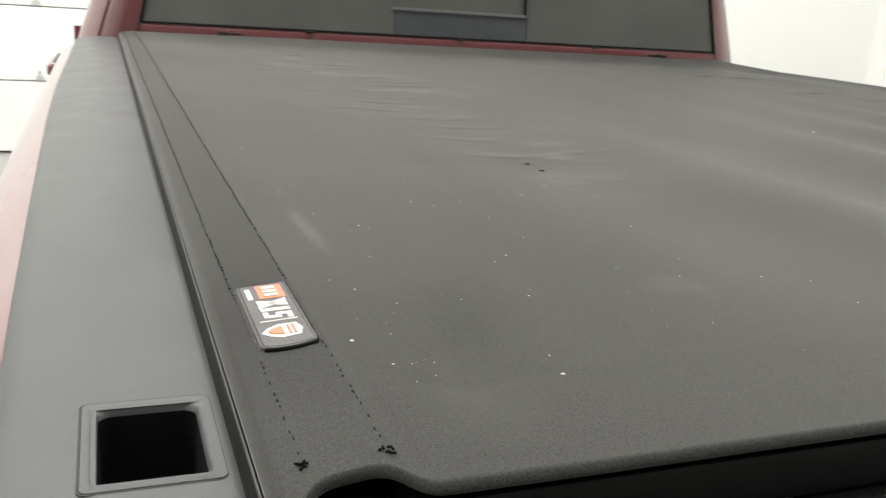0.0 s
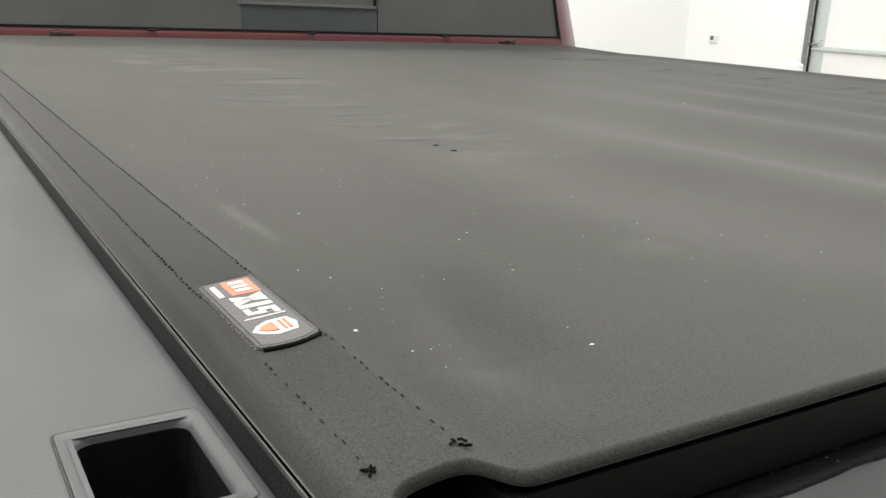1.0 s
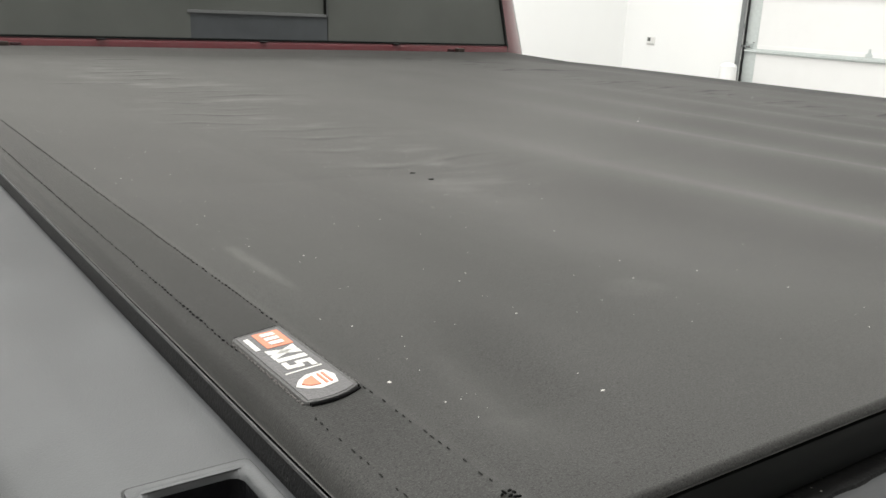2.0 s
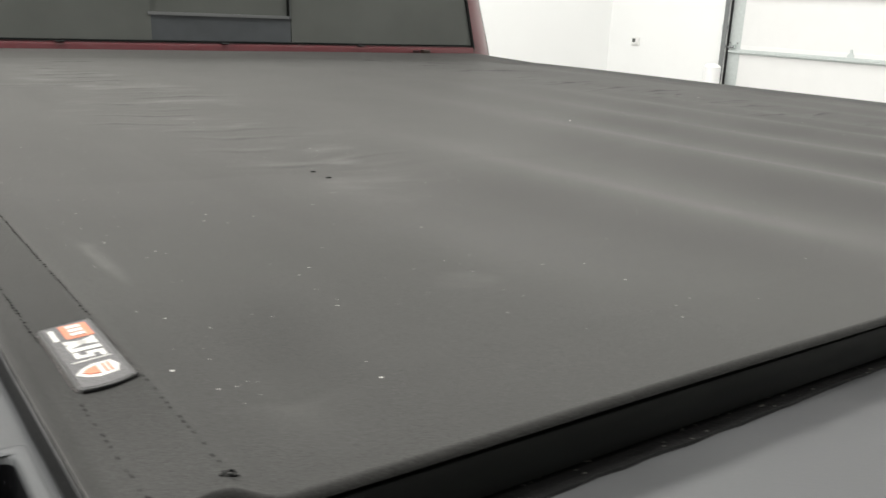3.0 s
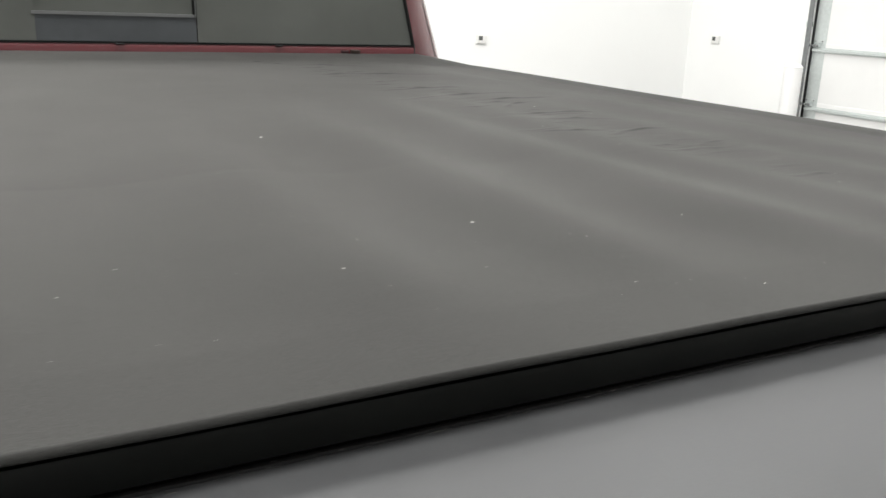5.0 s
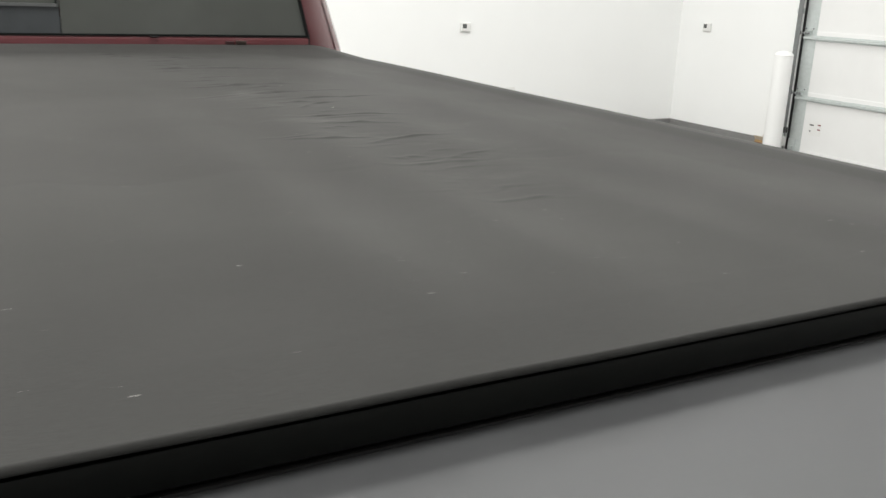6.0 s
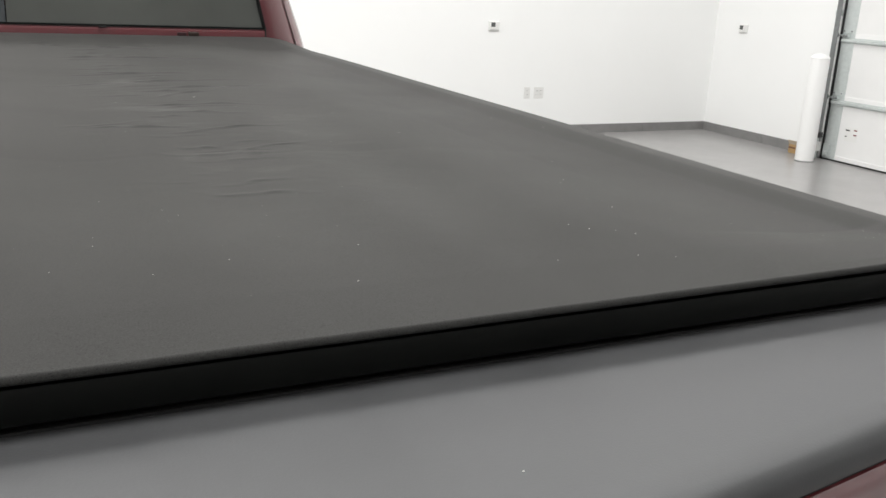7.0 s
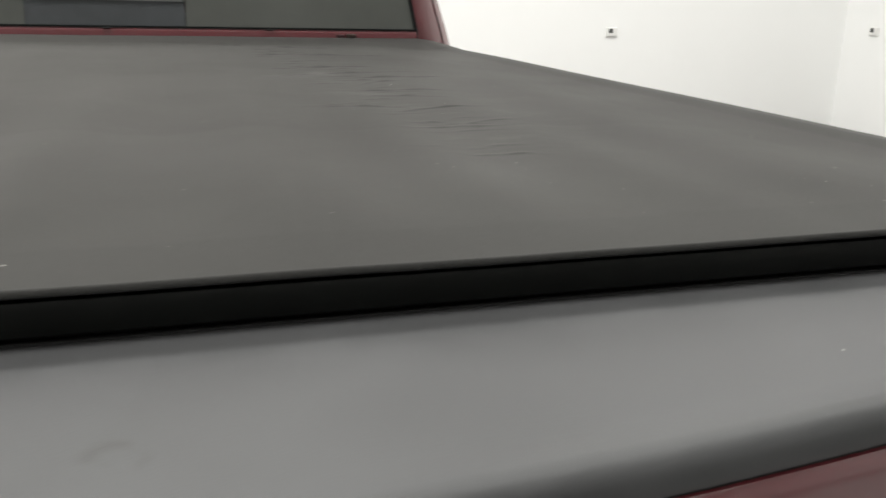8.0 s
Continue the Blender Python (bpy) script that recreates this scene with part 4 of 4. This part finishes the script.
def sheet_height(x, y):
    """Height of the sheet over its plane: slow waves over the bows, creases, the hems and the rear edge."""
    z = np.zeros_like(x)
    fade = np.clip(1.78 - y, 0, 0.3) / 0.3 / (1 + np.exp(-(y - 0.075) / 0.026))
    for cx, high, slack, steep, lean in RIDGES:
        reach = 0.20 + 0.75 * np.clip(cx + 0.338, 0, 0.5)
        d = x - cx - lean * (y - 0.4) - 0.006 * np.sin(2.3 * y + 9 * cx)
        crest = np.where(d < 0, np.exp(-(d / slack) ** 2), np.exp(-(d / steep) ** 2)) - 0.50 * np.exp(-((d - 2.3 * steep) / (1.4 * steep)) ** 2)
        z += high * crest * (0.12 + 0.88 * np.exp(-(np.clip(y - reach, 0, 9) / 0.28) ** 2)) * fade
    # the slack sheet hangs a little between the rails
    z -= 0.0055 * np.clip((0.72 - np.abs(x)) / 0.12, 0, 1) * np.clip((y - 0.05) / 0.35, 0, 1) * np.clip((1.80 - y) / 0.2, 0, 1)
    z += 0.0006 * np.sin(7.0 * x + 4.1 * y) * np.sin(5.3 * y - 2.2 * x)
    for cx, cy, half, wide, high, slope in CREASES:
        along = (x - cx) / half
        off = (y - cy - slope * (x - cx) - 0.006 * np.sin(2.6 * along + 40 * cx) - 0.0012 * np.sin(7.0 * along + 90 * cy)) / wide
        near = (np.abs(along) < 1.8) & (np.abs(off) < 4)
        o, al = off[near], along[near]
        # steep towards the tailgate, slack towards the cab
        z[near] += high * np.exp(-np.abs(al) ** 3) * (0.75 + 0.25 * np.sin(6.0 * al + 70 * cy)) * np.where(o < 0, np.exp(-(o / 0.50) ** 2), np.exp(-(o / 1.25) ** 2))
    # trough beside the near hem; towards both side rails the sheet falls away
    z -= 0.0052 * np.exp(-((x + 0.697 - 0.25 * (y - 0.05)) / 0.016) ** 2) * np.exp(-((y - 0.070) / 0.050) ** 2) * np.clip((y - 0.010) / 0.04, 0, 1)
    z -= 0.0016 * np.exp(-((x + 0.640 - 0.20 * (y - 0.2)) / 0.034) ** 2) * np.exp(-((y - 0.20) / 0.13) ** 2)
    z -= 0.0022 * np.clip((-0.737 - x) / 0.018, 0, 1) ** 1.2 + 0.0028 * np.clip((-0.7555 - x) / 0.0100, 0, 1) ** 1.3
    inner = np.clip((y - 0.01) / 0.08, 0, 1) * np.clip((1.82 - y) / 0.25, 0, 1)
    dip = np.clip((x - 0.52) / 0.165, 0, 1)
    z -= 0.0123 * dip * dip * (3 - 2 * dip) * inner
    rise = np.clip((x - 0.690) / 0.034, 0, 1)
    z += 0.0032 * rise * rise * (3 - 2 * rise) * inner
    z -= 0.0060 * np.clip((x - 0.722) / 0.043, 0, 1) ** 1.3
    # the hem is doubled
    z += 0.0009 / (1 + np.exp(np.clip((x + 0.7345) / 0.0012, -40, 40)))
    # small puckers between the creases
    pucker = np.exp(-((x - 0.36) / 0.10) ** 2) * np.exp(-((y - 0.70) / 0.45) ** 2) + 0.4 * np.exp(-((x + 0.50) / 0.10) ** 2) * np.exp(-((y - 0.80) / 0.30) ** 2)
    z += 0.0001 * pucker * np.sin(61 * x + 9 * np.sin(23 * y)) * np.sin(83 * y + 7 * np.sin(31 * x))
    # slack over the front rail
    z -= 0.004 * np.clip((y - 1.45) / 0.38, 0, 1) ** 1.5
    return z


def cover_sheet():
    xs = np.unique(np.concatenate([np.linspace(-CW, -CW + 0.0004, 5), np.linspace(-CW + 0.0004, -CW + 0.0045, 9), np.linspace(-CW + 0.0045, -0.72, 32), np.linspace(-0.72, 0.66, 300), np.linspace(0.66, CW - 0.0015, 50), np.linspace(CW - 0.0015, CW, 6)]))
    ys = np.unique(np.concatenate([np.linspace(0.0, 0.0006, 8), np.linspace(0.0006, 0.0045, 14), np.linspace(0.0045, 0.012, 8), np.linspace(0.012, 0.22, 70), np.linspace(0.22, 1.1, 440), np.linspace(1.1, CL, 330)]))
    X, Y = np.meshgrid(xs, ys)
    Z = CZ + sheet_height(X, Y)
    # rolled side and rear edges
    e = np.clip((np.abs(X) - (CW - 0.0040)) / 0.0040, 0, 1)
    Z -= np.where(X < 0, 0.0062, 0.0020) * (1 - np.sqrt(1 - 0.998 * e ** 2))
    e = np.clip((0.0019 - Y) / 0.0019, 0, 1)
    Z -= 0.0032 * (1 - np.sqrt(1 - 0.999 * e ** 2))
    # scalloped end of the hem
    s = np.exp(-((X + 0.7465) / 0.0130) ** 4)
    Y = Y + s * 0.0105 * np.clip(1 - Y / 0.03, 0, 1) - 0.0052 * np.clip(1 - Y / 0.05, 0, 1)
    nx, ny = len(xs), len(ys)
    verts = np.stack([X, Y - CL / 2, Z - 1.34], -1).reshape(-1, 3)
    idx = np.arange(nx * ny).reshape(ny, nx)
    faces = np.stack([idx[:-1, :-1], idx[:-1, 1:], idx[1:, 1:], idx[1:, :-1]], -1).reshape(-1, 4)
    me = bpy.data.meshes.new("cover_sheet")
    me.from_pydata(verts.tolist(), [], faces.tolist())
    me.materials.append(VINYL)
    for p in me.polygons:
        p.use_smooth = True
    ob = new("cover_sheet", me)
    ob.parent = cover
    sol = ob.modifiers.new("thickness", "SOLIDIFY")
    sol.thickness, sol.offset = 0.0012, -1
    return tagged(ob, "dusty grained black vinyl sheet with creases")


cover_sheet()


def sheet_z(x, y):
    return CZ + float(sheet_height(np.array([[x]]), np.array([[y]]))[0, 0])


# side rails that the hem rests on; the far one sits a little lower
for s, low in ((-1, 0.0), (1, 0.0095)):
    def side_strip(name, pts, mat, label):
        part(name, sweep([(s * px, pz - low) for px, pz in pts], "y", 0.006, CL), mat, cover, label)
    side_strip("side_rail", [(0.735, 1.338), (0.735, 1.3600), (0.7640, 1.3600), (0.7652, 1.3615), (0.7668, 1.3610), (0.7672, 1.3590), (0.7672, 1.338)], BLACK, "black aluminium side rail")
    side_strip("edge_seal", [(0.7655, 1.3560), (0.7655, 1.3688), (0.7664, 1.3685), (0.7675, 1.3636), (0.7677, 1.3560)], SEAL, "black textured rubber edge seal")
    side_strip("edge_bead", [(0.7656, 1.3687), (0.7656, 1.3696), (0.7659, 1.3698), (0.7662, 1.3696), (0.7663, 1.3685)], BEAD, "thin pale edge bead")
# rear bar: rounded front face under the sheet's edge, with a rubber seal on the tailgate
bar = part("rear_bar", sweep([(0.018, 1.357), (0.018, 1.3745), (-0.0010, 1.3745), (-0.0022, 1.3749), (-0.0034, 1.3745), (-0.0045, 1.3728), (-0.0051, 1.3690), (-0.0052, 1.3650), (-0.0044, 1.3610),
                              (-0.0012, 1.3585), (0.004, 1.357)], "x", -0.733, 0.742), BLACK, cover, "satin black aluminium rear bar", smooth=True)


def rear_seal():
    """A flat rubber seal on the tailgate, its front edge worn uneven."""
    bm = bmesh.new()
    n = 300
    top, front, low = [], [], []
    for k in range(n + 1):
        x = -0.76 + 1.52 * k / n
        wide = 0.0078 + 0.0009 * noise.noise((x * 9, 0.3, 0)) + 0.0009 * noise.noise((x * 70, 1.3, 0))
        wide *= 1.15 if x < -0.54 else max(0.50, 1.15 - (x + 0.54) * 3.2)
        top.append(bm.verts.new((x, 0.016, TG_TOP + 0.0012)))
        front.append(bm.verts.new((x, -wide, TG_TOP + 0.0011 + 0.0004 * noise.noise((x * 40, 5, 0)))))
        low.append(bm.verts.new((x, -wide - 0.0006, TG_TOP + 0.0001)))
    for a, b2 in ((top, front), (front, low)):
        for k in range(n):
            bm.faces.new((a[k], b2[k], b2[k + 1], a[k + 1]))
    bmesh.ops.recalc_face_normals(bm, faces=bm.faces)
    return part("rear_seal", bm, RUBBER, cover, "worn black rubber seal strip")


rear_seal()
# black end plug under the scalloped hem
part("end_plug", lathe([(0.0165, -0.012), (0.0165, 0.006), (0.0155, 0.011), (0.012, 0.0135), (0, 0.0145)], 28, Matrix.Translation((-0.7465, 0.019, 1.3560))), BLACK, cover,
     "black plastic end plug", smooth=True)


def stitching(x, y0, y1, seed, thread):
    """A row of thread stitches, each a short bead with a needle hole before it."""
    r = random.Random(seed)
    bm = bmesh.new()
    y = y0
    pitch = 0.0037
    while y < y1:
        ln = pitch * r.uniform(0.32, 0.62)
        dx = r.uniform(-0.0003, 0.0003)
        if r.random() < (0.94 if y > 0.14 else 0.72):
            zc = sheet_z(x, y) + 0.0002
            w, h = 0.00044 * r.uniform(0.5, 1.6) * (0.85 if y > 0.14 else 0.5), 0.0003
            ring = []
            for yy, sc in ((y, 0.3), (y + ln * 0.25, 1.0), (y + ln * 0.75, 1.0), (y + ln, 0.3)):
                ring.append([bm.verts.new((x + dx + w * sc * math.cos(a), yy, zc + h * sc * math.sin(a))) for a in (0, math.pi / 2, math.pi, 3 * math.pi / 2)])
            for a, b2 in zip(ring, ring[1:]):
                for k in range(4):
                    bm.faces.new((a[k], a[(k + 1) % 4], b2[(k + 1) % 4], b2[k]))
        y += pitch
    ob = part("stitching", bm, thread, cover, "row of black thread stitches")
    ob["kind"] = "stuff"


stitching(-0.7360, 0.146, CL - 0.02, 1, THREAD)
stitching(-0.7570, 0.132, CL - 0.02, 2, THREAD)
stitching(-0.7362, 0.018, 0.084, 3, THREAD_WORN)
stitching(-0.7566, 0.018, 0.084, 4, THREAD_WORN)


def thread_knot(x, y, seed):
    r = random.Random(seed)
    bm = bmesh.new()
    for _ in range(6):
        a, ln = r.uniform(0, math.pi), r.uniform(0.0012, 0.0024)
        cx, cy = x + r.uniform(-0.0016, 0.0016), y + r.uniform(-0.002, 0.002)
        m = Matrix.Translation((cx, cy, sheet_z(cx, cy) + r.uniform(0.0003, 0.0010))) @ pose(0, 0, 0, r.uniform(-18, 18), 0, math.degrees(a))
        c = lathe([(0, -ln / 2), (0.0003, -ln / 2 + 0.0003), (0.00038, 0), (0.0003, ln / 2 - 0.0003), (0, ln / 2)], 6, m @ pose(0, 0, 0, 90, 0, 0))
        me = bpy.data.meshes.new("t")
        c.to_mesh(me)
        c.free()
        bm.from_mesh(me)
        bpy.data.meshes.remove(me)
    part("thread_knot", bm, THREAD, cover, "tuft of loose thread ends")


thread_knot(-0.7368, 0.0100, 5)
thread_knot(-0.7575, 0.0125, 6)


# sewn label: a small dark patch with an orange block, pale bars and a shield
def sewn_label():
    x0, x1, y0, y1 = -0.7550, -0.7378, 0.0830, 0.1406
    z_out, z_in = sheet_z(x0, 0.115), sheet_z(x1, 0.115)

    def tilt(x):
        """The hem under the label falls a little to the side rail."""
        return z_out + (z_in - z_out) * (x - x0) / (x1 - x0)

    def laid(bm):
        for v in bm.verts:
            v.co.z += tilt(v.co.x)
        return bm

    def outline(grow, r):
        """A rectangle with round corners, its near end a little bowed."""
        pts = []
        for cx, cy, a0 in ((x1 - r, y1 - r, 0), (x0 + r, y1 - r, 90), (x0 + r, y0 + r, 180), (x1 - r, y0 + r, 270)):
            for k in range(5):
                a = radians(a0 + 22.5 * k)
                pts.append((cx + (r + grow) * math.cos(a), cy + (r + grow) * math.sin(a)))
            if a0 == 180:
                pts += [(x0 + (x1 - x0) * f, y0 - grow - 0.0016 * math.sin(math.pi * f)) for f in (0.25, 0.5, 0.75)]
        return pts

    def stacked(levels):
        bm = bmesh.new()
        rings = [[bm.verts.new((x, y, z)) for x, y in outline(g, 0.0016)] for g, z in levels]
        n = len(rings[0])
        for r0, r1 in zip(rings, rings[1:]):
            for k in range(n):
                bm.faces.new((r0[k], r0[(k + 1) % n], r1[(k + 1) % n], r1[k]))
        bm.faces.new(rings[-1])
        bmesh.ops.recalc_face_normals(bm, faces=bm.faces)
        return laid(bm)
    patch = part("label_patch", stacked([(0.0006, -0.0004), (0.0006, 0.0006), (0.0003, 0.0010), (-0.0004, 0.0011), (-0.0008, 0.0008)]), PATCH_EDGE, cover, "sewn rubber label with orange and white print", smooth=True)
    part("label_field", stacked([(-0.0007, 0.0006), (-0.0009, 0.0011)]), PATCH, patch, "dark grey label field")
    seam = bmesh.new()
    box(x0 + 0.001, x1 - 0.0005, y1 + 0.0003, y1 + 0.0010, -0.0002, 0.0010, 0.0002, 1, bm=seam)
    part("label_seam", laid(seam), THREAD, patch)
    # black roll stands in for shadow under the curled near end; inner side frayed
    end_shade = bmesh.new()
    rows = []
    for k in range(17):
        f = k / 16
        cx, cy = x0 + 0.0006 + (x1 - x0 - 0.0004) * f, y0 - 0.0011 - 0.0016 * math.sin(math.pi * f)
        rr = 0.00075 * (0.55 + 0.6 * math.sin(math.pi * min(1.0, 0.15 + f)))
        rows.append([end_shade.verts.new((cx, cy + rr * math.cos(a), 0.00045 + rr * math.sin(a))) for a in (k2 * math.pi / 4 for k2 in range(8))])
    for a, b2 in zip(rows, rows[1:]):
        for k in range(8):
            end_shade.faces.new((a[k], a[(k + 1) % 8], b2[(k + 1) % 8], b2[k]))
    bmesh.ops.recalc_face_normals(end_shade, faces=end_shade.faces)
    part("label_end_shade", laid(end_shade), THREAD, patch, "black roll for the shadow under the label's curled end", smooth=True)
    rr2 = random.Random(22)
    fray = bmesh.new()
    y = y0
    while y < y1:
        ln = rr2.uniform(0.0012, 0.0034)
        w = rr2.uniform(0.00025, 0.0006)
        box(x1 + 0.0003, x1 + 0.0003 + w, y, min(y + ln, y1), -0.0002, 0.0008, 0.0002, 1, bm=fray)
        y += ln * rr2.uniform(0.9, 1.2)
    part("label_fray", laid(fray), THREAD, patch)["kind"] = "stuff"

    r = random.Random(21)
    st = bmesh.new()
    for xs in (x0 - 0.0011, x0 - 0.0008, x1 + 0.0013):
        y = y0 + 0.001
        while y < y1 - 0.002:
            ln = r.uniform(0.0006, 0.0015)
            dx = r.uniform(-0.0002, 0.0002)
            box(xs + dx - 0.00016, xs + dx + 0.00016, y, y + ln, 0.0, 0.0005, 0.0001, 1, bm=st)
            y += r.uniform(0.0017, 0.0030)
    part("label_stitching", laid(st), THREAD_PALE, patch, "pale worn stitches")["kind"] = "stuff"

    def flat(name, pts, mat, lift=0.0):
        bm = bmesh.new()
        low = [bm.verts.new((x, y, tilt(x) + 0.0009 + lift)) for x, y in pts]
        top = [bm.verts.new((x, y, tilt(x) + 0.00125 + lift)) for x, y in pts]
        bm.faces.new(low)
        bm.faces.new(top)
        for k in range(len(pts)):
            j = (k + 1) % len(pts)
            bm.faces.new((low[k], low[j], top[j], top[k]))
        bmesh.ops.recalc_face_normals(bm, faces=bm.faces)
        part(name, bm, mat, patch)

    def u(a, b2):
        """A place on the label: a along its length from the far end, b2 across from its right side, in millimetres."""
        return (x1 - 0.0004 - b2 * 0.0172 / 17.6, y1 - 0.0006 - a * 0.0552 / 49.5)

    def block(a0, a1, b0, b1, mat, lift=0.0, slant=0.0, name="print_bar"):
        flat(name, [u(a0, b0), u(a1, b0), u(a1 + slant, b1), u(a0 + slant, b1)], mat, lift)
    block(2.2, 14.5, 1.8, 11.0, ORANGE, 0.0, -1.0, "orange_block")
    for a in (3.6, 7.0, 10.4):
        block(a, a + 2.3, 4.2, 9.0, WHITE_PRINT, 0.0003, -0.6)
    for a, w2, lean, b0, b1 in ((15.2, 3.1, 3.8, 2.6, 12.8), (19.0, 3.0, -4.2, 2.6, 12.8), (23.3, 2.5, -1.2, 2.6, 12.6), (27.4, 5.0, -0.2, 2.8, 4.6), (27.2, 2.0, -0.4, 4.6, 6.6),
                                (26.8, 4.4, -0.2, 6.6, 8.2), (29.0, 2.0, -0.5, 8.2, 10.6), (25.8, 4.8, -0.3, 10.6, 12.4)):
        block(a, a + w2, b0, b1, WHITE_PRINT, 0.0, lean)
    block(3.0, 13.0, 13.2, 15.0, WHITE_PRINT)
    block(33.2, 33.9, 2.0, 14.5, WHITE_PRINT, 0.0, -0.8)
    flat("shield", [u(37.0, 3.4), u(41.5, 2.0), u(46.0, 3.4), u(46.6, 9.5), u(44.5, 13.2), u(41.5, 15.6), u(38.5, 13.2), u(36.6, 9.5)], WHITE_PRINT)
    flat("shield_mark", [u(38.6, 8.6), u(44.6, 8.6), u(43.6, 11.8), u(41.5, 13.6), u(39.6, 11.8)], ORANGE, 0.0003)
    block(38.4, 44.8, 4.6, 5.3, ORANGE, 0.0003)
    block(38.4, 44.8, 6.2, 6.9, ORANGE, 0.0003)


sewn_label()


# loose dust: specks over the sheet, and crumbs along the seal
def dust():
    r = random.Random(11)
    bm = bmesh.new()
    spots = [(-0.7265, 0.083, 0.75), (-0.073, 0.590, 1.7), (-0.670, 0.046, 0.65), (-0.057, 0.202, 1.1), (0.372, 0.760, 1.2), (-0.179, 0.120, 0.8), (0.014, 0.029, 0.7)]
    for _ in range(900):
        spots.append((-0.72 + 1.44 * r.random() ** 1.7, r.uniform(0.04, 1.0) ** 1.1 * 1.2, r.choice((0.17, 0.20, 0.23, 0.27, 0.33, 0.42))))
    for _ in range(60):
        spots.append((r.gauss(-0.50, 0.07), r.gauss(0.45, 0.12), r.uniform(0.2, 0.42)))
    for x, y, size in spots:
        if y < 0.006 or y > CL - 0.02:
            continue
        z = sheet_z(x, y)
        a = r.uniform(0, 6.28)
        ra, rb = 0.0011 * size * r.uniform(0.7, 1.4), 0.0011 * size * r.uniform(0.6, 1.0)
        ring = [bm.verts.new((x + ra * math.cos(a + k * 1.2566), y + rb * math.sin(a + k * 1.2566), z + 0.0001)) for k in range(5)]
        tip = bm.verts.new((x, y, z + 0.0007 * size))
        for k in range(5):
            bm.faces.new((ring[k], ring[(k + 1) % 5], tip))
    bmesh.ops.recalc_face_normals(bm, faces=bm.faces)
    for x, y, size in ((0.334, -0.088, 0.5), (-0.40, -0.045, 0.4), (-0.31, -0.03, 0.35), (-0.36, -0.062, 0.3)):
        ring = [bm.verts.new((x + 0.0011 * size * math.cos(k * 1.2566), y + 0.0009 * size * math.sin(k * 1.2566), TG_TOP + 0.0003)) for k in range(5)]
        tip = bm.verts.new((x, y, TG_TOP + 0.0008))
        for k in range(5):
            bm.faces.new((ring[k], ring[(k + 1) % 5], tip))
    bmesh.ops.recalc_face_normals(bm, faces=bm.faces)
    tagged(part("dust_specks", bm, DUST, None), "scattered pale dust specks on the black cover", "dust", kind="stuff")
    bm = bmesh.new()
    for k in range(64):
        x = -0.72 + 0.62 * r.random() ** 1.3
        y = -0.0005 - 0.0085 * r.random() ** 1.5
        flake = k % 9 == 0
        m = Matrix.Translation((x, y, TG_TOP + 0.0015)) @ pose(0, 0, 0, r.uniform(-12, 12), 0, r.uniform(-40, 40))
        c = bmesh.new()
        bmesh.ops.create_icosphere(c, subdivisions=1, radius=1.0)
        for v in c.verts:
            v.co *= r.uniform(0.55, 1.25)
        c.transform(m @ Matrix.Diagonal((r.uniform(0.0012, 0.0026) if flake else r.uniform(0.0003, 0.0009), r.uniform(0.0004, 0.0009) if flake else r.uniform(0.0002, 0.0006), r.uniform(0.0001, 0.0003), 1)))
        me = bpy.data.meshes.new("t")
        c.to_mesh(me)
        c.free()
        bm.from_mesh(me)
        bpy.data.meshes.remove(me)
    tagged(part("crumbs", bm, CRUMB, None), "grey crumbs of debris on the rubber seal", "debris", kind="stuff")


dust()
# two small punctures in the sheet
for hx, hy in ((-0.510, 0.404), (-0.511, 0.378)):
    z = sheet_z(hx, hy)
    part("puncture", lathe([(0, 0.0001), (0.0012, 0.0002), (0.0016, 0.0005), (0.0020, 0.0)], 12, Matrix.Translation((hx, hy, z)) @ Matrix.Diagonal((1.3, 0.7, 1, 1))), THREAD, cover,
         "small dark puncture in the vinyl")
